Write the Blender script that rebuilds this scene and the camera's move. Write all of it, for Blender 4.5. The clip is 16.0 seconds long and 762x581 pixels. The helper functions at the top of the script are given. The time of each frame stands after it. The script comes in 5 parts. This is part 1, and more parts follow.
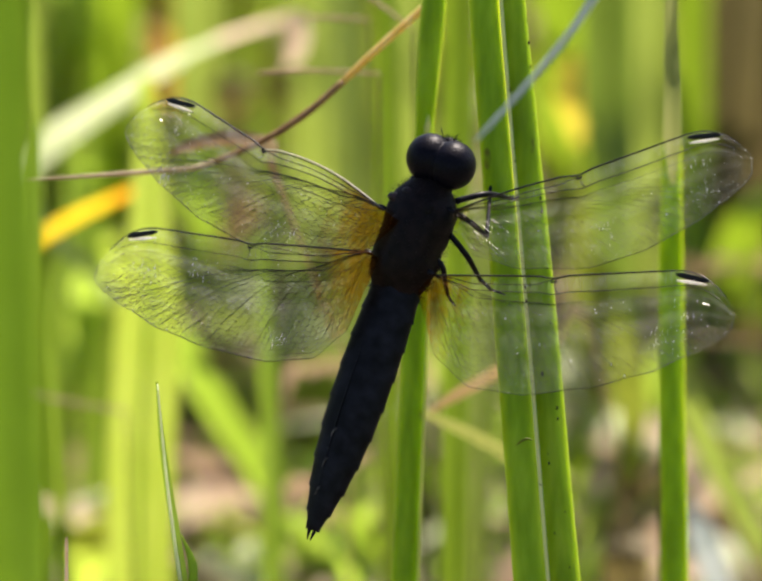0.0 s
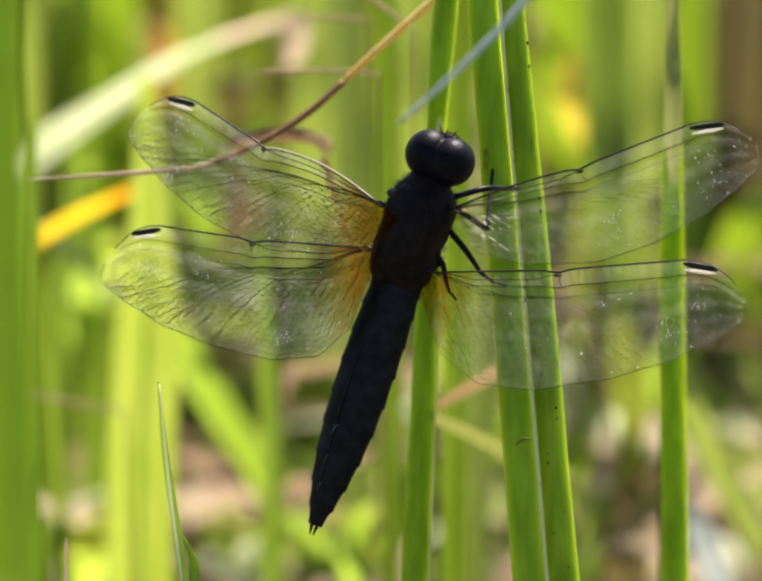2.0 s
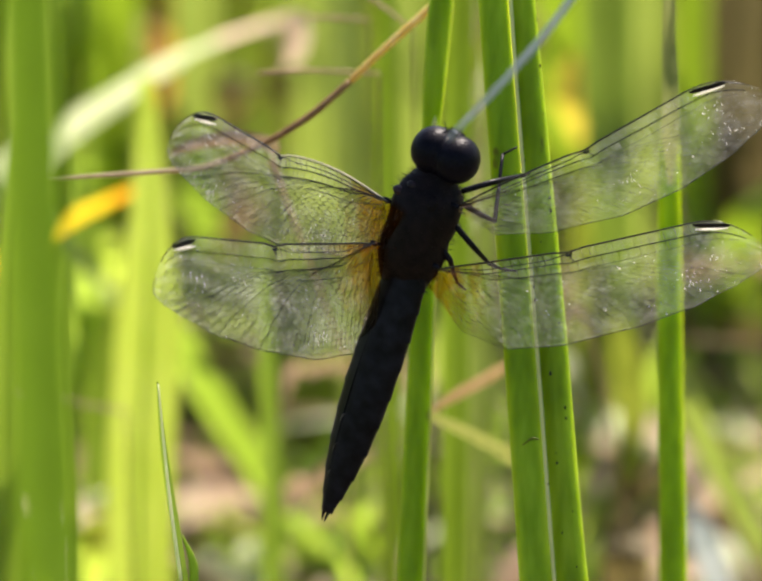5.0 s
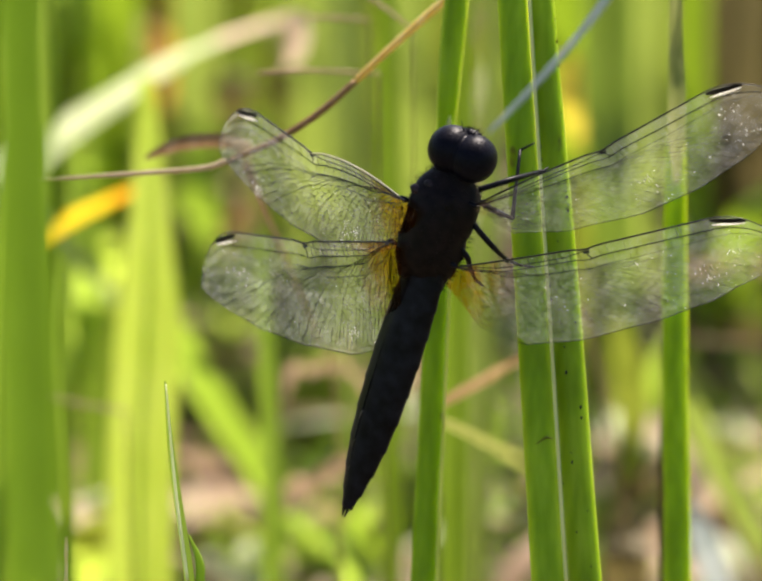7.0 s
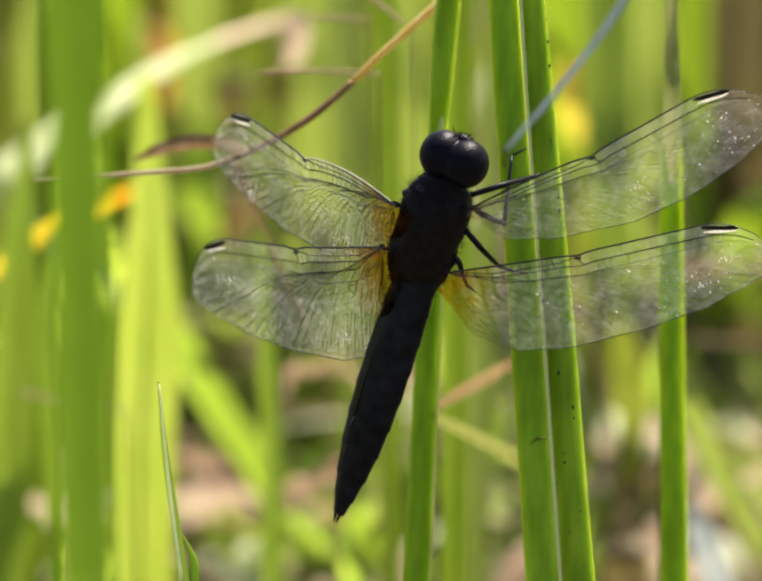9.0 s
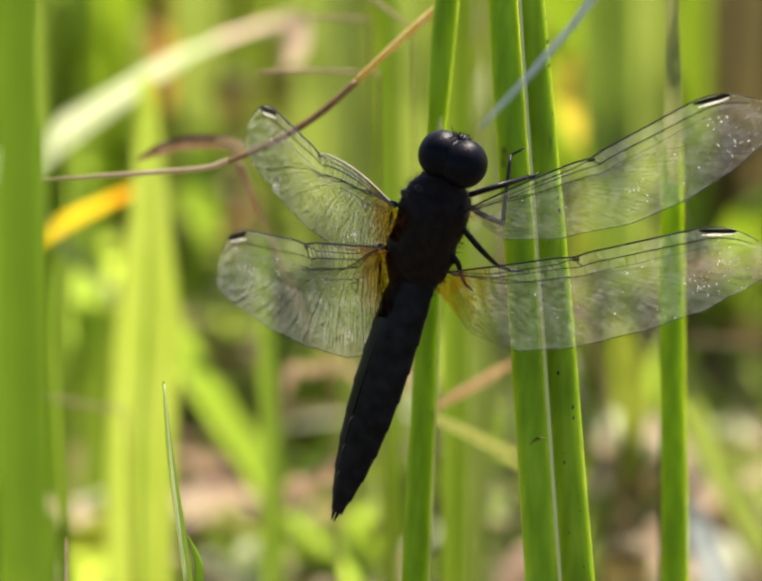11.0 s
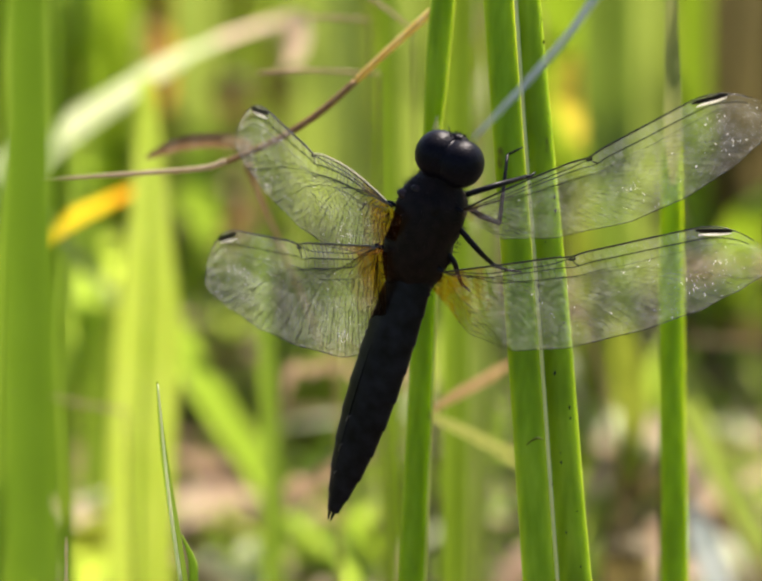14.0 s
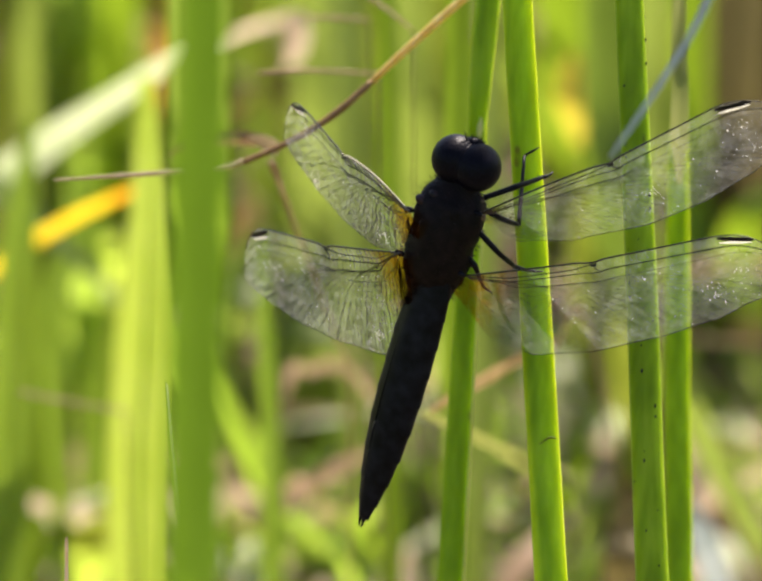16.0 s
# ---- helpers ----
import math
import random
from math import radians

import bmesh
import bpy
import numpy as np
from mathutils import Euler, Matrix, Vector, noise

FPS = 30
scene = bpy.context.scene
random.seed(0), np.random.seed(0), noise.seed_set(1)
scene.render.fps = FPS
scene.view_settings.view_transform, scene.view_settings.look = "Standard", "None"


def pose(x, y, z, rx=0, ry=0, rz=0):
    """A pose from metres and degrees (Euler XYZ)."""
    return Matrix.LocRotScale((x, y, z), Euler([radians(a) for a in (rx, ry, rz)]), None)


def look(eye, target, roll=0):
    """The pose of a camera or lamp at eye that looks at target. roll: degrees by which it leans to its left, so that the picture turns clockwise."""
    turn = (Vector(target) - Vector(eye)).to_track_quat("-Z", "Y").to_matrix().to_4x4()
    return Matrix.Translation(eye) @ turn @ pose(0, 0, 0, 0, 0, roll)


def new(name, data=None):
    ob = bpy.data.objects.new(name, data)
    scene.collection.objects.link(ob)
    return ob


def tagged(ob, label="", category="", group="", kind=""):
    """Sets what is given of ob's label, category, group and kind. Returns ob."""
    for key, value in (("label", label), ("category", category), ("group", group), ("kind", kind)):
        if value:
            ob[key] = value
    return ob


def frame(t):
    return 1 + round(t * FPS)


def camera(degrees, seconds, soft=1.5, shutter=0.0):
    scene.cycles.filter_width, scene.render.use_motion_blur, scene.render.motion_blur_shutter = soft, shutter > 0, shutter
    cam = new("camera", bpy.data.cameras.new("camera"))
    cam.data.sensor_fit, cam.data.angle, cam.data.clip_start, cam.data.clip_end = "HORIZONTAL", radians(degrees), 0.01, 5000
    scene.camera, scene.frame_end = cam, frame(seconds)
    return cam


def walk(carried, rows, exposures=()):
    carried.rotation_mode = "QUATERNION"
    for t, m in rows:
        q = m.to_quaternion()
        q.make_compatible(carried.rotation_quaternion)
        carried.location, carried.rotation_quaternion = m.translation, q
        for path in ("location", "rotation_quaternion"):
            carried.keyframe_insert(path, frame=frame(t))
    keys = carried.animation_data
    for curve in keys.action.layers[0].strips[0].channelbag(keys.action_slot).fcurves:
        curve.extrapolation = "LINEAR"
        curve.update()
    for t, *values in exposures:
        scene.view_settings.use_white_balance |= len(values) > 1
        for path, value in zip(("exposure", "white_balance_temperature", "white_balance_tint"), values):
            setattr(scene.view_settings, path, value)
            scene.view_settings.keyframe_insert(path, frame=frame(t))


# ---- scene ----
# A black dragonfly on a marsh reed among backlit grass, a telephoto close-up on a tripod.
cam = camera(4.22, 16.0, soft=2.5)
cam.data.dof.use_dof = True
cam.data.dof.focus_distance = 1.0
cam.data.dof.aperture_fstop = 35.0
EYE, AIM = (0.0, -0.95106, 0.42902), (0.0, 0.0, 0.12)
walk(cam, [(0.0, look(EYE, AIM)), (16.0, look(EYE, AIM))], exposures=[(0.0, 1.26, 6850, 18), (16.0, 1.26, 6850, 18)])

# ---- light ----
SUN_UP, SUN_TURN = 52.0, 26.0   # height over the horizon; turn from +y towards +x
world = bpy.data.worlds.new("sky")
scene.world = world
world.use_nodes = True
sky = world.node_tree.nodes.new("ShaderNodeTexSky")
sky.sky_type, sky.sun_disc = "NISHITA", False
sky.sun_elevation, sky.sun_rotation = radians(SUN_UP), radians(SUN_TURN)
world.node_tree.links.new(sky.outputs[0], world.node_tree.nodes["Background"].inputs[0])
world.node_tree.nodes["Background"].inputs[1].default_value = 0.09
sun = new("sun", bpy.data.lights.new("sun", "SUN"))
sun.data.energy, sun.data.angle, sun.data.color = 5.0, radians(0.5), (1.0, 0.95, 0.86)
up, turn = radians(SUN_UP), radians(SUN_TURN)
sun.matrix_world = look((math.sin(turn) * math.cos(up) * 3, math.cos(turn) * math.cos(up) * 3, math.sin(up) * 3), (0, 0, 0))


# ---- materials ----
def ramp(nt, socket, stops):
    r = nt.nodes.new("ShaderNodeValToRGB")
    els = r.color_ramp.elements
    while len(els) < len(stops):
        els.new(0.5)
    for e, (pos, col) in zip(els, stops):
        e.position, e.color = pos, (*col, 1)
    nt.links.new(socket, r.inputs[0])
    return r.outputs[0]


def noise_of(nt, coord, scale, detail=4.0, stretch=(1, 1, 1)):
    m = nt.nodes.new("ShaderNodeMapping")
    m.inputs["Scale"].default_value = stretch
    nt.links.new(coord, m.inputs[0])
    n = nt.nodes.new("ShaderNodeTexNoise")
    n.inputs["Scale"].default_value, n.inputs["Detail"].default_value = scale, detail
    nt.links.new(m.outputs[0], n.inputs["Vector"])
    return n.outputs["Fac"]


def base_material(name):
    mat = bpy.data.materials.new(name)
    mat.use_nodes = True
    nt = mat.node_tree
    bsdf = nt.nodes["Principled BSDF"]
    return mat, nt, bsdf, nt.nodes["Material Output"]


def plant_material(name, dark, mid, pale, glow, through_share=0.5, rough=0.45, spots=None, soft_inside=0.0):
    """A leaf: lengthwise streaks and blotches, and light that comes through from behind."""
    mat, nt, bsdf, out = base_material(name)
    tc = nt.nodes.new("ShaderNodeTexCoord")
    streak = noise_of(nt, tc.outputs["Object"], 900, 3, (1.0, 0.6, 0.035))
    blotch = noise_of(nt, tc.outputs["Object"], 70, 4)
    mix = nt.nodes.new("ShaderNodeMix")
    mix.inputs[0].default_value = 0.5
    nt.links.new(streak, mix.inputs[2])
    nt.links.new(blotch, mix.inputs[3])
    col = ramp(nt, mix.outputs[0], [(0.34, dark), (0.5, mid), (0.66, pale)])
    if spots:
        sp = noise_of(nt, tc.outputs["Object"], 420, 2, (1, 1, 0.5))
        m2 = nt.nodes.new("ShaderNodeMix")
        m2.data_type = "RGBA"
        nt.links.new(ramp(nt, sp, [(0.74, (0, 0, 0)), (0.80, (1, 1, 1))]), m2.inputs[0])
        nt.links.new(col, m2.inputs[6])
        m2.inputs[7].default_value = (*spots, 1)
        col = m2.outputs[2]
    nt.links.new(col, bsdf.inputs["Base Color"])
    bsdf.inputs["Roughness"].default_value = rough
    bsdf.inputs["Specular IOR Level"].default_value = 0.2
    if soft_inside:   # a juicy stem: light wanders through it
        bsdf.inputs["Subsurface Weight"].default_value = 0.7
        bsdf.inputs["Specular IOR Level"].default_value = 0.08
        bsdf.inputs["Subsurface Scale"].default_value = soft_inside
        bsdf.inputs["Subsurface Radius"].default_value = (0.9, 1.0, 0.25)
    bump = nt.nodes.new("ShaderNodeBump")
    bump.inputs["Strength"].default_value, bump.inputs["Distance"].default_value = 0.4, 0.0001
    nt.links.new(streak, bump.inputs["Height"])
    nt.links.new(bump.outputs[0], bsdf.inputs["Normal"])
    tr = nt.nodes.new("ShaderNodeBsdfTranslucent")
    tint = nt.nodes.new("ShaderNodeMix")
    tint.data_type = "RGBA"
    tint.inputs[0].default_value = 0.6
    nt.links.new(col, tint.inputs[6])
    tint.inputs[7].default_value = (*glow, 1)
    nt.links.new(tint.outputs[2], tr.inputs[0])
    sh = nt.nodes.new("ShaderNodeMixShader")
    sh.inputs[0].default_value = through_share
    nt.links.new(bsdf.outputs[0], sh.inputs[1])
    nt.links.new(tr.outputs[0], sh.inputs[2])
    nt.links.new(sh.outputs[0], out.inputs[0])
    return mat


def body_material(name, dark, pale, rough, scale=900, shine=0.2):
    mat, nt, bsdf, out = base_material(name)
    tc = nt.nodes.new("ShaderNodeTexCoord")
    n = noise_of(nt, tc.outputs["Object"], scale, 5)
    nt.links.new(ramp(nt, n, [(0.35, dark), (0.7, pale)]), bsdf.inputs["Base Color"])
    bsdf.inputs["Roughness"].default_value = rough
    bsdf.inputs["Specular IOR Level"].default_value = shine
    bump = nt.nodes.new("ShaderNodeBump")
    bump.inputs["Strength"].default_value, bump.inputs["Distance"].default_value = 0.5, 0.0001
    nt.links.new(n, bump.inputs["Height"])
    nt.links.new(bump.outputs[0], bsdf.inputs["Normal"])
    return mat


def membrane_material(name, amber_full, amber_end, amber_tint, sheen_share=1.0):
    """Clear wing skin, its sheen a pale film painted cell by cell, amber at the root (reach in centimetres)."""
    mat, nt, bsdf, out = base_material(name)
    nt.nodes.remove(bsdf)
    tc = nt.nodes.new("ShaderNodeTexCoord")

    def math_node(kind, a, b, c=0.0):
        n = nt.nodes.new("ShaderNodeMath")
        n.operation = kind
        for socket, value in zip(n.inputs, (a, b, c)):
            if isinstance(value, float):
                socket.default_value = value
            else:
                nt.links.new(value, socket)
        return n.outputs[0]

    squeeze = nt.nodes.new("ShaderNodeMapping")   # the amber reaches farther along the body than along the wing
    squeeze.inputs["Scale"].default_value = (1.0, 0.62, 1.0)
    nt.links.new(tc.outputs["Object"], squeeze.inputs[0])
    ln = nt.nodes.new("ShaderNodeVectorMath")
    ln.operation = "LENGTH"
    nt.links.new(squeeze.outputs[0], ln.inputs[0])
    far = math_node("MULTIPLY", ln.outputs["Value"], 100.0)
    # every cell of skin is bent its own way, so that a few of them catch the sun
    cells = nt.nodes.new("ShaderNodeTexVoronoi")
    cells.inputs["Scale"].default_value = 3000.0
    nt.links.new(tc.outputs["Object"], cells.inputs["Vector"])
    split = nt.nodes.new("ShaderNodeSeparateColor")
    nt.links.new(cells.outputs["Color"], split.inputs[0])
    ragged = math_node("MULTIPLY_ADD", noise_of(nt, tc.outputs["Object"], 700, 3, (1.0, 0.3, 1.0)), 0.5, far)
    ragged = math_node("MULTIPLY_ADD", split.outputs[0], 0.16, ragged)
    lo = 0.33
    amber = ramp(nt, ragged, [(lo - 0.02, tuple(c * 0.5 + 0.45 for c in amber_tint)), (lo + 0.12, amber_tint), (lo + amber_full * 0.6, amber_tint), (lo + amber_full, tuple(c * 0.6 + 0.4 * 0.93 for c in amber_tint)), (lo + amber_end, (0.95, 0.96, 0.93))])
    clear = nt.nodes.new("ShaderNodeBsdfTransparent")
    nt.links.new(amber, clear.inputs[0])
    tilt = nt.nodes.new("ShaderNodeVectorMath")
    tilt.operation = "MULTIPLY_ADD"
    tilt.inputs[1].default_value, tilt.inputs[2].default_value = (0.8, 0.8, 0.4), (0.1, 0.1, 0.58)
    nt.links.new(cells.outputs["Color"], tilt.inputs[0])
    facet = nt.nodes.new("ShaderNodeNormalMap")
    facet.space = "OBJECT"
    nt.links.new(tilt.outputs[0], facet.inputs["Color"])
    gloss = nt.nodes.new("ShaderNodeBsdfGlossy")
    gloss.inputs["Roughness"].default_value = 0.16
    gloss.inputs["Color"].default_value = (0.95, 0.96, 0.95, 1)
    nt.links.new(facet.outputs[0], gloss.inputs["Normal"])
    wing_sheen = nt.nodes.new("ShaderNodeBsdfTranslucent")
    nt.links.new(amber, wing_sheen.inputs[0])
    skin = nt.nodes.new("ShaderNodeMixShader")
    skin.inputs[0].default_value = 0.74
    nt.links.new(gloss.outputs[0], skin.inputs[1])
    nt.links.new(wing_sheen.outputs[0], skin.inputs[2])
    # painted sheen: a thin even film, soft patches and single pale cells; a little less near the root
    patch = nt.nodes.new("ShaderNodeMapRange")
    patch.inputs["From Min"].default_value, patch.inputs["From Max"].default_value = 0.38, 0.72
    patch.inputs["To Min"].default_value, patch.inputs["To Max"].default_value = 0.03 * sheen_share, 0.10 * sheen_share
    nt.links.new(noise_of(nt, tc.outputs["Object"], 650, 3), patch.inputs["Value"])
    fleck = math_node("MULTIPLY", math_node("POWER", split.outputs[1], 3.0), 0.07 * sheen_share)
    outer = nt.nodes.new("ShaderNodeMapRange")
    outer.inputs["From Min"].default_value, outer.inputs["From Max"].default_value = 0.3, 1.6
    outer.inputs["To Min"].default_value, outer.inputs["To Max"].default_value = 0.7, 1.0
    nt.links.new(far, outer.inputs["Value"])
    amount = math_node("MULTIPLY", math_node("ADD", patch.outputs[0], fleck), outer.outputs[0])
    sh = nt.nodes.new("ShaderNodeMixShader")
    nt.links.new(amount, sh.inputs[0])
    nt.links.new(clear.outputs[0], sh.inputs[1])
    nt.links.new(skin.outputs[0], sh.inputs[2])
    nt.links.new(sh.outputs[0], out.inputs[0])
    return mat


def vein_material():
    mat, nt, bsdf, out = base_material("wing_vein")
    tc = nt.nodes.new("ShaderNodeTexCoord")
    ln = nt.nodes.new("ShaderNodeVectorMath")
    ln.operation = "LENGTH"
    nt.links.new(tc.outputs["Object"], ln.inputs[0])
    far = nt.nodes.new("ShaderNodeMath")
    far.operation = "MULTIPLY"
    far.inputs[1].default_value = 60.0
    nt.links.new(ln.outputs["Value"], far.inputs[0])
    nt.links.new(ramp(nt, far.outputs[0], [(0.0, (0.035, 0.012, 0.003)), (0.35, (0.03, 0.014, 0.006)), (0.6, (0.018, 0.015, 0.012))]), bsdf.inputs["Base Color"])
    bsdf.inputs["Roughness"].default_value = 0.35
    bsdf.inputs["Specular IOR Level"].default_value = 0.3
    return mat


def net_material():
    """Hair-fine veins: brown near the root, see-through and painted paler towards the tip for sun sheen."""
    mat, nt, bsdf, out = base_material("wing_net")
    tc = nt.nodes.new("ShaderNodeTexCoord")
    ln = nt.nodes.new("ShaderNodeVectorMath")
    ln.operation = "LENGTH"
    nt.links.new(tc.outputs["Object"], ln.inputs[0])
    far = nt.nodes.new("ShaderNodeMath")
    far.operation = "MULTIPLY_ADD"
    far.inputs[1].default_value = 30.0
    nt.links.new(ln.outputs["Value"], far.inputs[0])
    sheen_noise = noise_of(nt, tc.outputs["Object"], 500, 3)
    sheen_shift = nt.nodes.new("ShaderNodeMath")
    sheen_shift.operation = "MULTIPLY_ADD"
    sheen_shift.inputs[1].default_value, sheen_shift.inputs[2].default_value = 0.9, -0.45
    nt.links.new(sheen_noise, sheen_shift.inputs[0])
    nt.links.new(sheen_shift.outputs[0], far.inputs[2])
    col = ramp(nt, far.outputs[0], [(0.0, (0.05, 0.02, 0.005)), (0.4, (0.026, 0.022, 0.014)), (0.66, (0.05, 0.046, 0.033)), (0.95, (0.24, 0.23, 0.18))])
    nt.links.new(col, bsdf.inputs["Base Color"])
    bsdf.inputs["Roughness"].default_value = 0.5
    bsdf.inputs["Specular IOR Level"].default_value = 0.45
    tr = nt.nodes.new("ShaderNodeBsdfTranslucent")
    nt.links.new(col, tr.inputs[0])
    sh = nt.nodes.new("ShaderNodeMixShader")
    sh.inputs[0].default_value = 0.35
    nt.links.new(bsdf.outputs[0], sh.inputs[1])
    nt.links.new(tr.outputs[0], sh.inputs[2])
    nt.links.new(sh.outputs[0], out.inputs[0])
    return mat


REED = plant_material("reed_green", (0.105, 0.19, 0.006), (0.165, 0.28, 0.010), (0.24, 0.365, 0.022), (0.26, 0.46, 0.02), 0.0, 0.4, spots=(0.10, 0.10, 0.02), soft_inside=0.004)
STEM = plant_material("stem_green", (0.145, 0.235, 0.006), (0.215, 0.33, 0.010), (0.30, 0.42, 0.020), (0.26, 0.46, 0.02), 0.0, 0.35, spots=(0.10, 0.10, 0.02), soft_inside=0.003)
PALE_STRIP = plant_material("pale_strip", (0.70, 0.72, 0.30), (0.80, 0.81, 0.40), (0.86, 0.86, 0.50), (0.88, 0.90, 0.42), 0.45, 0.5)
REED_PALE = plant_material("reed_edge", (0.40, 0.46, 0.13), (0.52, 0.57, 0.19), (0.62, 0.64, 0.30), (0.66, 0.70, 0.26), 0.5, 0.5)
BLADE = plant_material("grass_green", (0.08, 0.15, 0.008), (0.14, 0.24, 0.014), (0.20, 0.30, 0.03), (0.30, 0.44, 0.02), 0.45, 0.5)
SAGE = plant_material("grass_sage", (0.11, 0.15, 0.03), (0.165, 0.22, 0.048), (0.24, 0.30, 0.075), (0.33, 0.43, 0.06), 0.45, 0.55)
# shade put into the colour: a darker, less see-through grass green
SHADY = plant_material("grass_shaded", (0.055, 0.095, 0.012), (0.095, 0.155, 0.022), (0.14, 0.20, 0.036), (0.18, 0.27, 0.026), 0.38, 0.55)
UMBER = plant_material("umber_leaf", (0.062, 0.052, 0.02), (0.105, 0.088, 0.036), (0.16, 0.13, 0.06), (0.16, 0.13, 0.05), 0.28, 0.65)
KHAKI = plant_material("leaf_khaki", (0.17, 0.19, 0.04), (0.24, 0.26, 0.06), (0.32, 0.33, 0.11), (0.32, 0.35, 0.08), 0.4, 0.55)
MIST = plant_material("grass_mist", (0.20, 0.27, 0.09), (0.27, 0.35, 0.13), (0.36, 0.43, 0.20), (0.42, 0.52, 0.18), 0.55, 0.55)
FADED = plant_material("faded_tip", (0.15, 0.19, 0.04), (0.22, 0.25, 0.07), (0.32, 0.31, 0.13), (0.34, 0.37, 0.10), 0.4, 0.55)
SNOW = plant_material("bleached_blade", (0.24, 0.29, 0.27), (0.33, 0.38, 0.36), (0.44, 0.48, 0.46), (0.40, 0.46, 0.42), 0.4, 0.5)
CREAM = plant_material("cream_straw", (0.36, 0.28, 0.17), (0.54, 0.44, 0.28), (0.68, 0.58, 0.40), (0.66, 0.52, 0.32), 0.4, 0.55)
TAN = plant_material("tan_leaf", (0.20, 0.13, 0.05), (0.29, 0.20, 0.085), (0.40, 0.29, 0.14), (0.36, 0.25, 0.10), 0.4, 0.6)
DULL = plant_material("dull_brown", (0.075, 0.06, 0.022), (0.125, 0.10, 0.04), (0.19, 0.15, 0.07), (0.20, 0.16, 0.05), 0.3, 0.65)
DEEP = plant_material("grass_deep", (0.072, 0.145, 0.007), (0.118, 0.225, 0.012), (0.17, 0.285, 0.025), (0.24, 0.41, 0.016), 0.45, 0.5)
ORANGE = plant_material("leaf_orange", (0.62, 0.26, 0.01), (0.76, 0.38, 0.02), (0.84, 0.50, 0.05), (0.95, 0.48, 0.02), 0.6, 0.55)
LIME = plant_material("grass_lime", (0.19, 0.31, 0.025), (0.28, 0.42, 0.045), (0.38, 0.50, 0.08), (0.44, 0.60, 0.07), 0.6, 0.5)
BRIGHT = plant_material("grass_young", (0.30, 0.44, 0.03), (0.44, 0.58, 0.06), (0.56, 0.66, 0.12), (0.66, 0.82, 0.10), 0.64, 0.5)
MID = plant_material("grass_mid", (0.13, 0.22, 0.015), (0.20, 0.32, 0.03), (0.27, 0.40, 0.05), (0.36, 0.52, 0.045), 0.52, 0.5)
OLIVE = plant_material("grass_olive", (0.08, 0.11, 0.012), (0.13, 0.16, 0.02), (0.19, 0.22, 0.03), (0.27, 0.33, 0.03), 0.4, 0.55)
YELLOW = plant_material("leaf_yellow", (0.60, 0.34, 0.01), (0.78, 0.54, 0.02), (0.84, 0.66, 0.06), (0.95, 0.70, 0.03), 0.62, 0.55)
MUSTARD = plant_material("leaf_mustard", (0.30, 0.24, 0.02), (0.46, 0.38, 0.04), (0.56, 0.48, 0.08), (0.62, 0.50, 0.05), 0.55, 0.55)
BLEACHED = plant_material("leaf_bleached", (0.50, 0.60, 0.29), (0.61, 0.69, 0.38), (0.72, 0.73, 0.48), (0.76, 0.83, 0.46), 0.56, 0.6)
PALE = plant_material("leaf_pale", (0.62, 0.70, 0.40), (0.72, 0.78, 0.50), (0.82, 0.80, 0.60), (0.86, 0.90, 0.60), 0.62, 0.6)
STRAW = plant_material("straw", (0.20, 0.11, 0.05), (0.34, 0.21, 0.09), (0.50, 0.36, 0.18), (0.5, 0.3, 0.1), 0.25, 0.5)
DRY = plant_material("dry_leaf", (0.12, 0.07, 0.035), (0.24, 0.15, 0.08), (0.42, 0.30, 0.20), (0.35, 0.2, 0.08), 0.3, 0.65)
BUFF = plant_material("buff_leaf", (0.26, 0.17, 0.10), (0.40, 0.28, 0.17), (0.56, 0.44, 0.30), (0.55, 0.38, 0.22), 0.35, 0.6)
RUST = plant_material("rust_leaf", (0.42, 0.16, 0.02), (0.55, 0.26, 0.04), (0.62, 0.36, 0.08), (0.7, 0.3, 0.03), 0.45, 0.6)
GOLD = plant_material("golden_straw", (0.58, 0.38, 0.08), (0.74, 0.54, 0.15), (0.84, 0.70, 0.30), (0.88, 0.64, 0.2), 0.35, 0.45)
ROSE = plant_material("rosy_leaf", (0.50, 0.36, 0.24), (0.68, 0.52, 0.38), (0.80, 0.68, 0.52), (0.85, 0.66, 0.48), 0.55, 0.6)
GREY = plant_material("grey_stem", (0.36, 0.41, 0.40), (0.48, 0.53, 0.52), (0.62, 0.65, 0.63), (0.55, 0.6, 0.58), 0.3, 0.5)
SHELL = body_material("black_shell", (0.002, 0.002, 0.0025), (0.011, 0.011, 0.016), 0.42, 620, 0.09)
CHEST = body_material("chest_hair", (0.003, 0.002, 0.002), (0.012, 0.0065, 0.006), 0.55, 900, 0.1)
PLATE = body_material("shoulder_plate", (0.005, 0.0028, 0.0028), (0.030, 0.014, 0.014), 0.45, 1500, 0.2)
EYES = body_material("eye_black", (0.002, 0.0019, 0.004), (0.005, 0.0045, 0.009), 0.40, 4000, 0.08)
SKIN_FORE = membrane_material("fore_wing_skin", 0.34, 0.66, (0.96, 0.50, 0.13))
SKIN_HIND = membrane_material("hind_wing_skin", 0.34, 0.76, (0.96, 0.49, 0.12))
# about half the painted sheen on the two wings that catch less sun
SKIN_NARROW = membrane_material("far_hind_wing_skin", 0.24, 0.48, (0.96, 0.48, 0.11), 0.55)
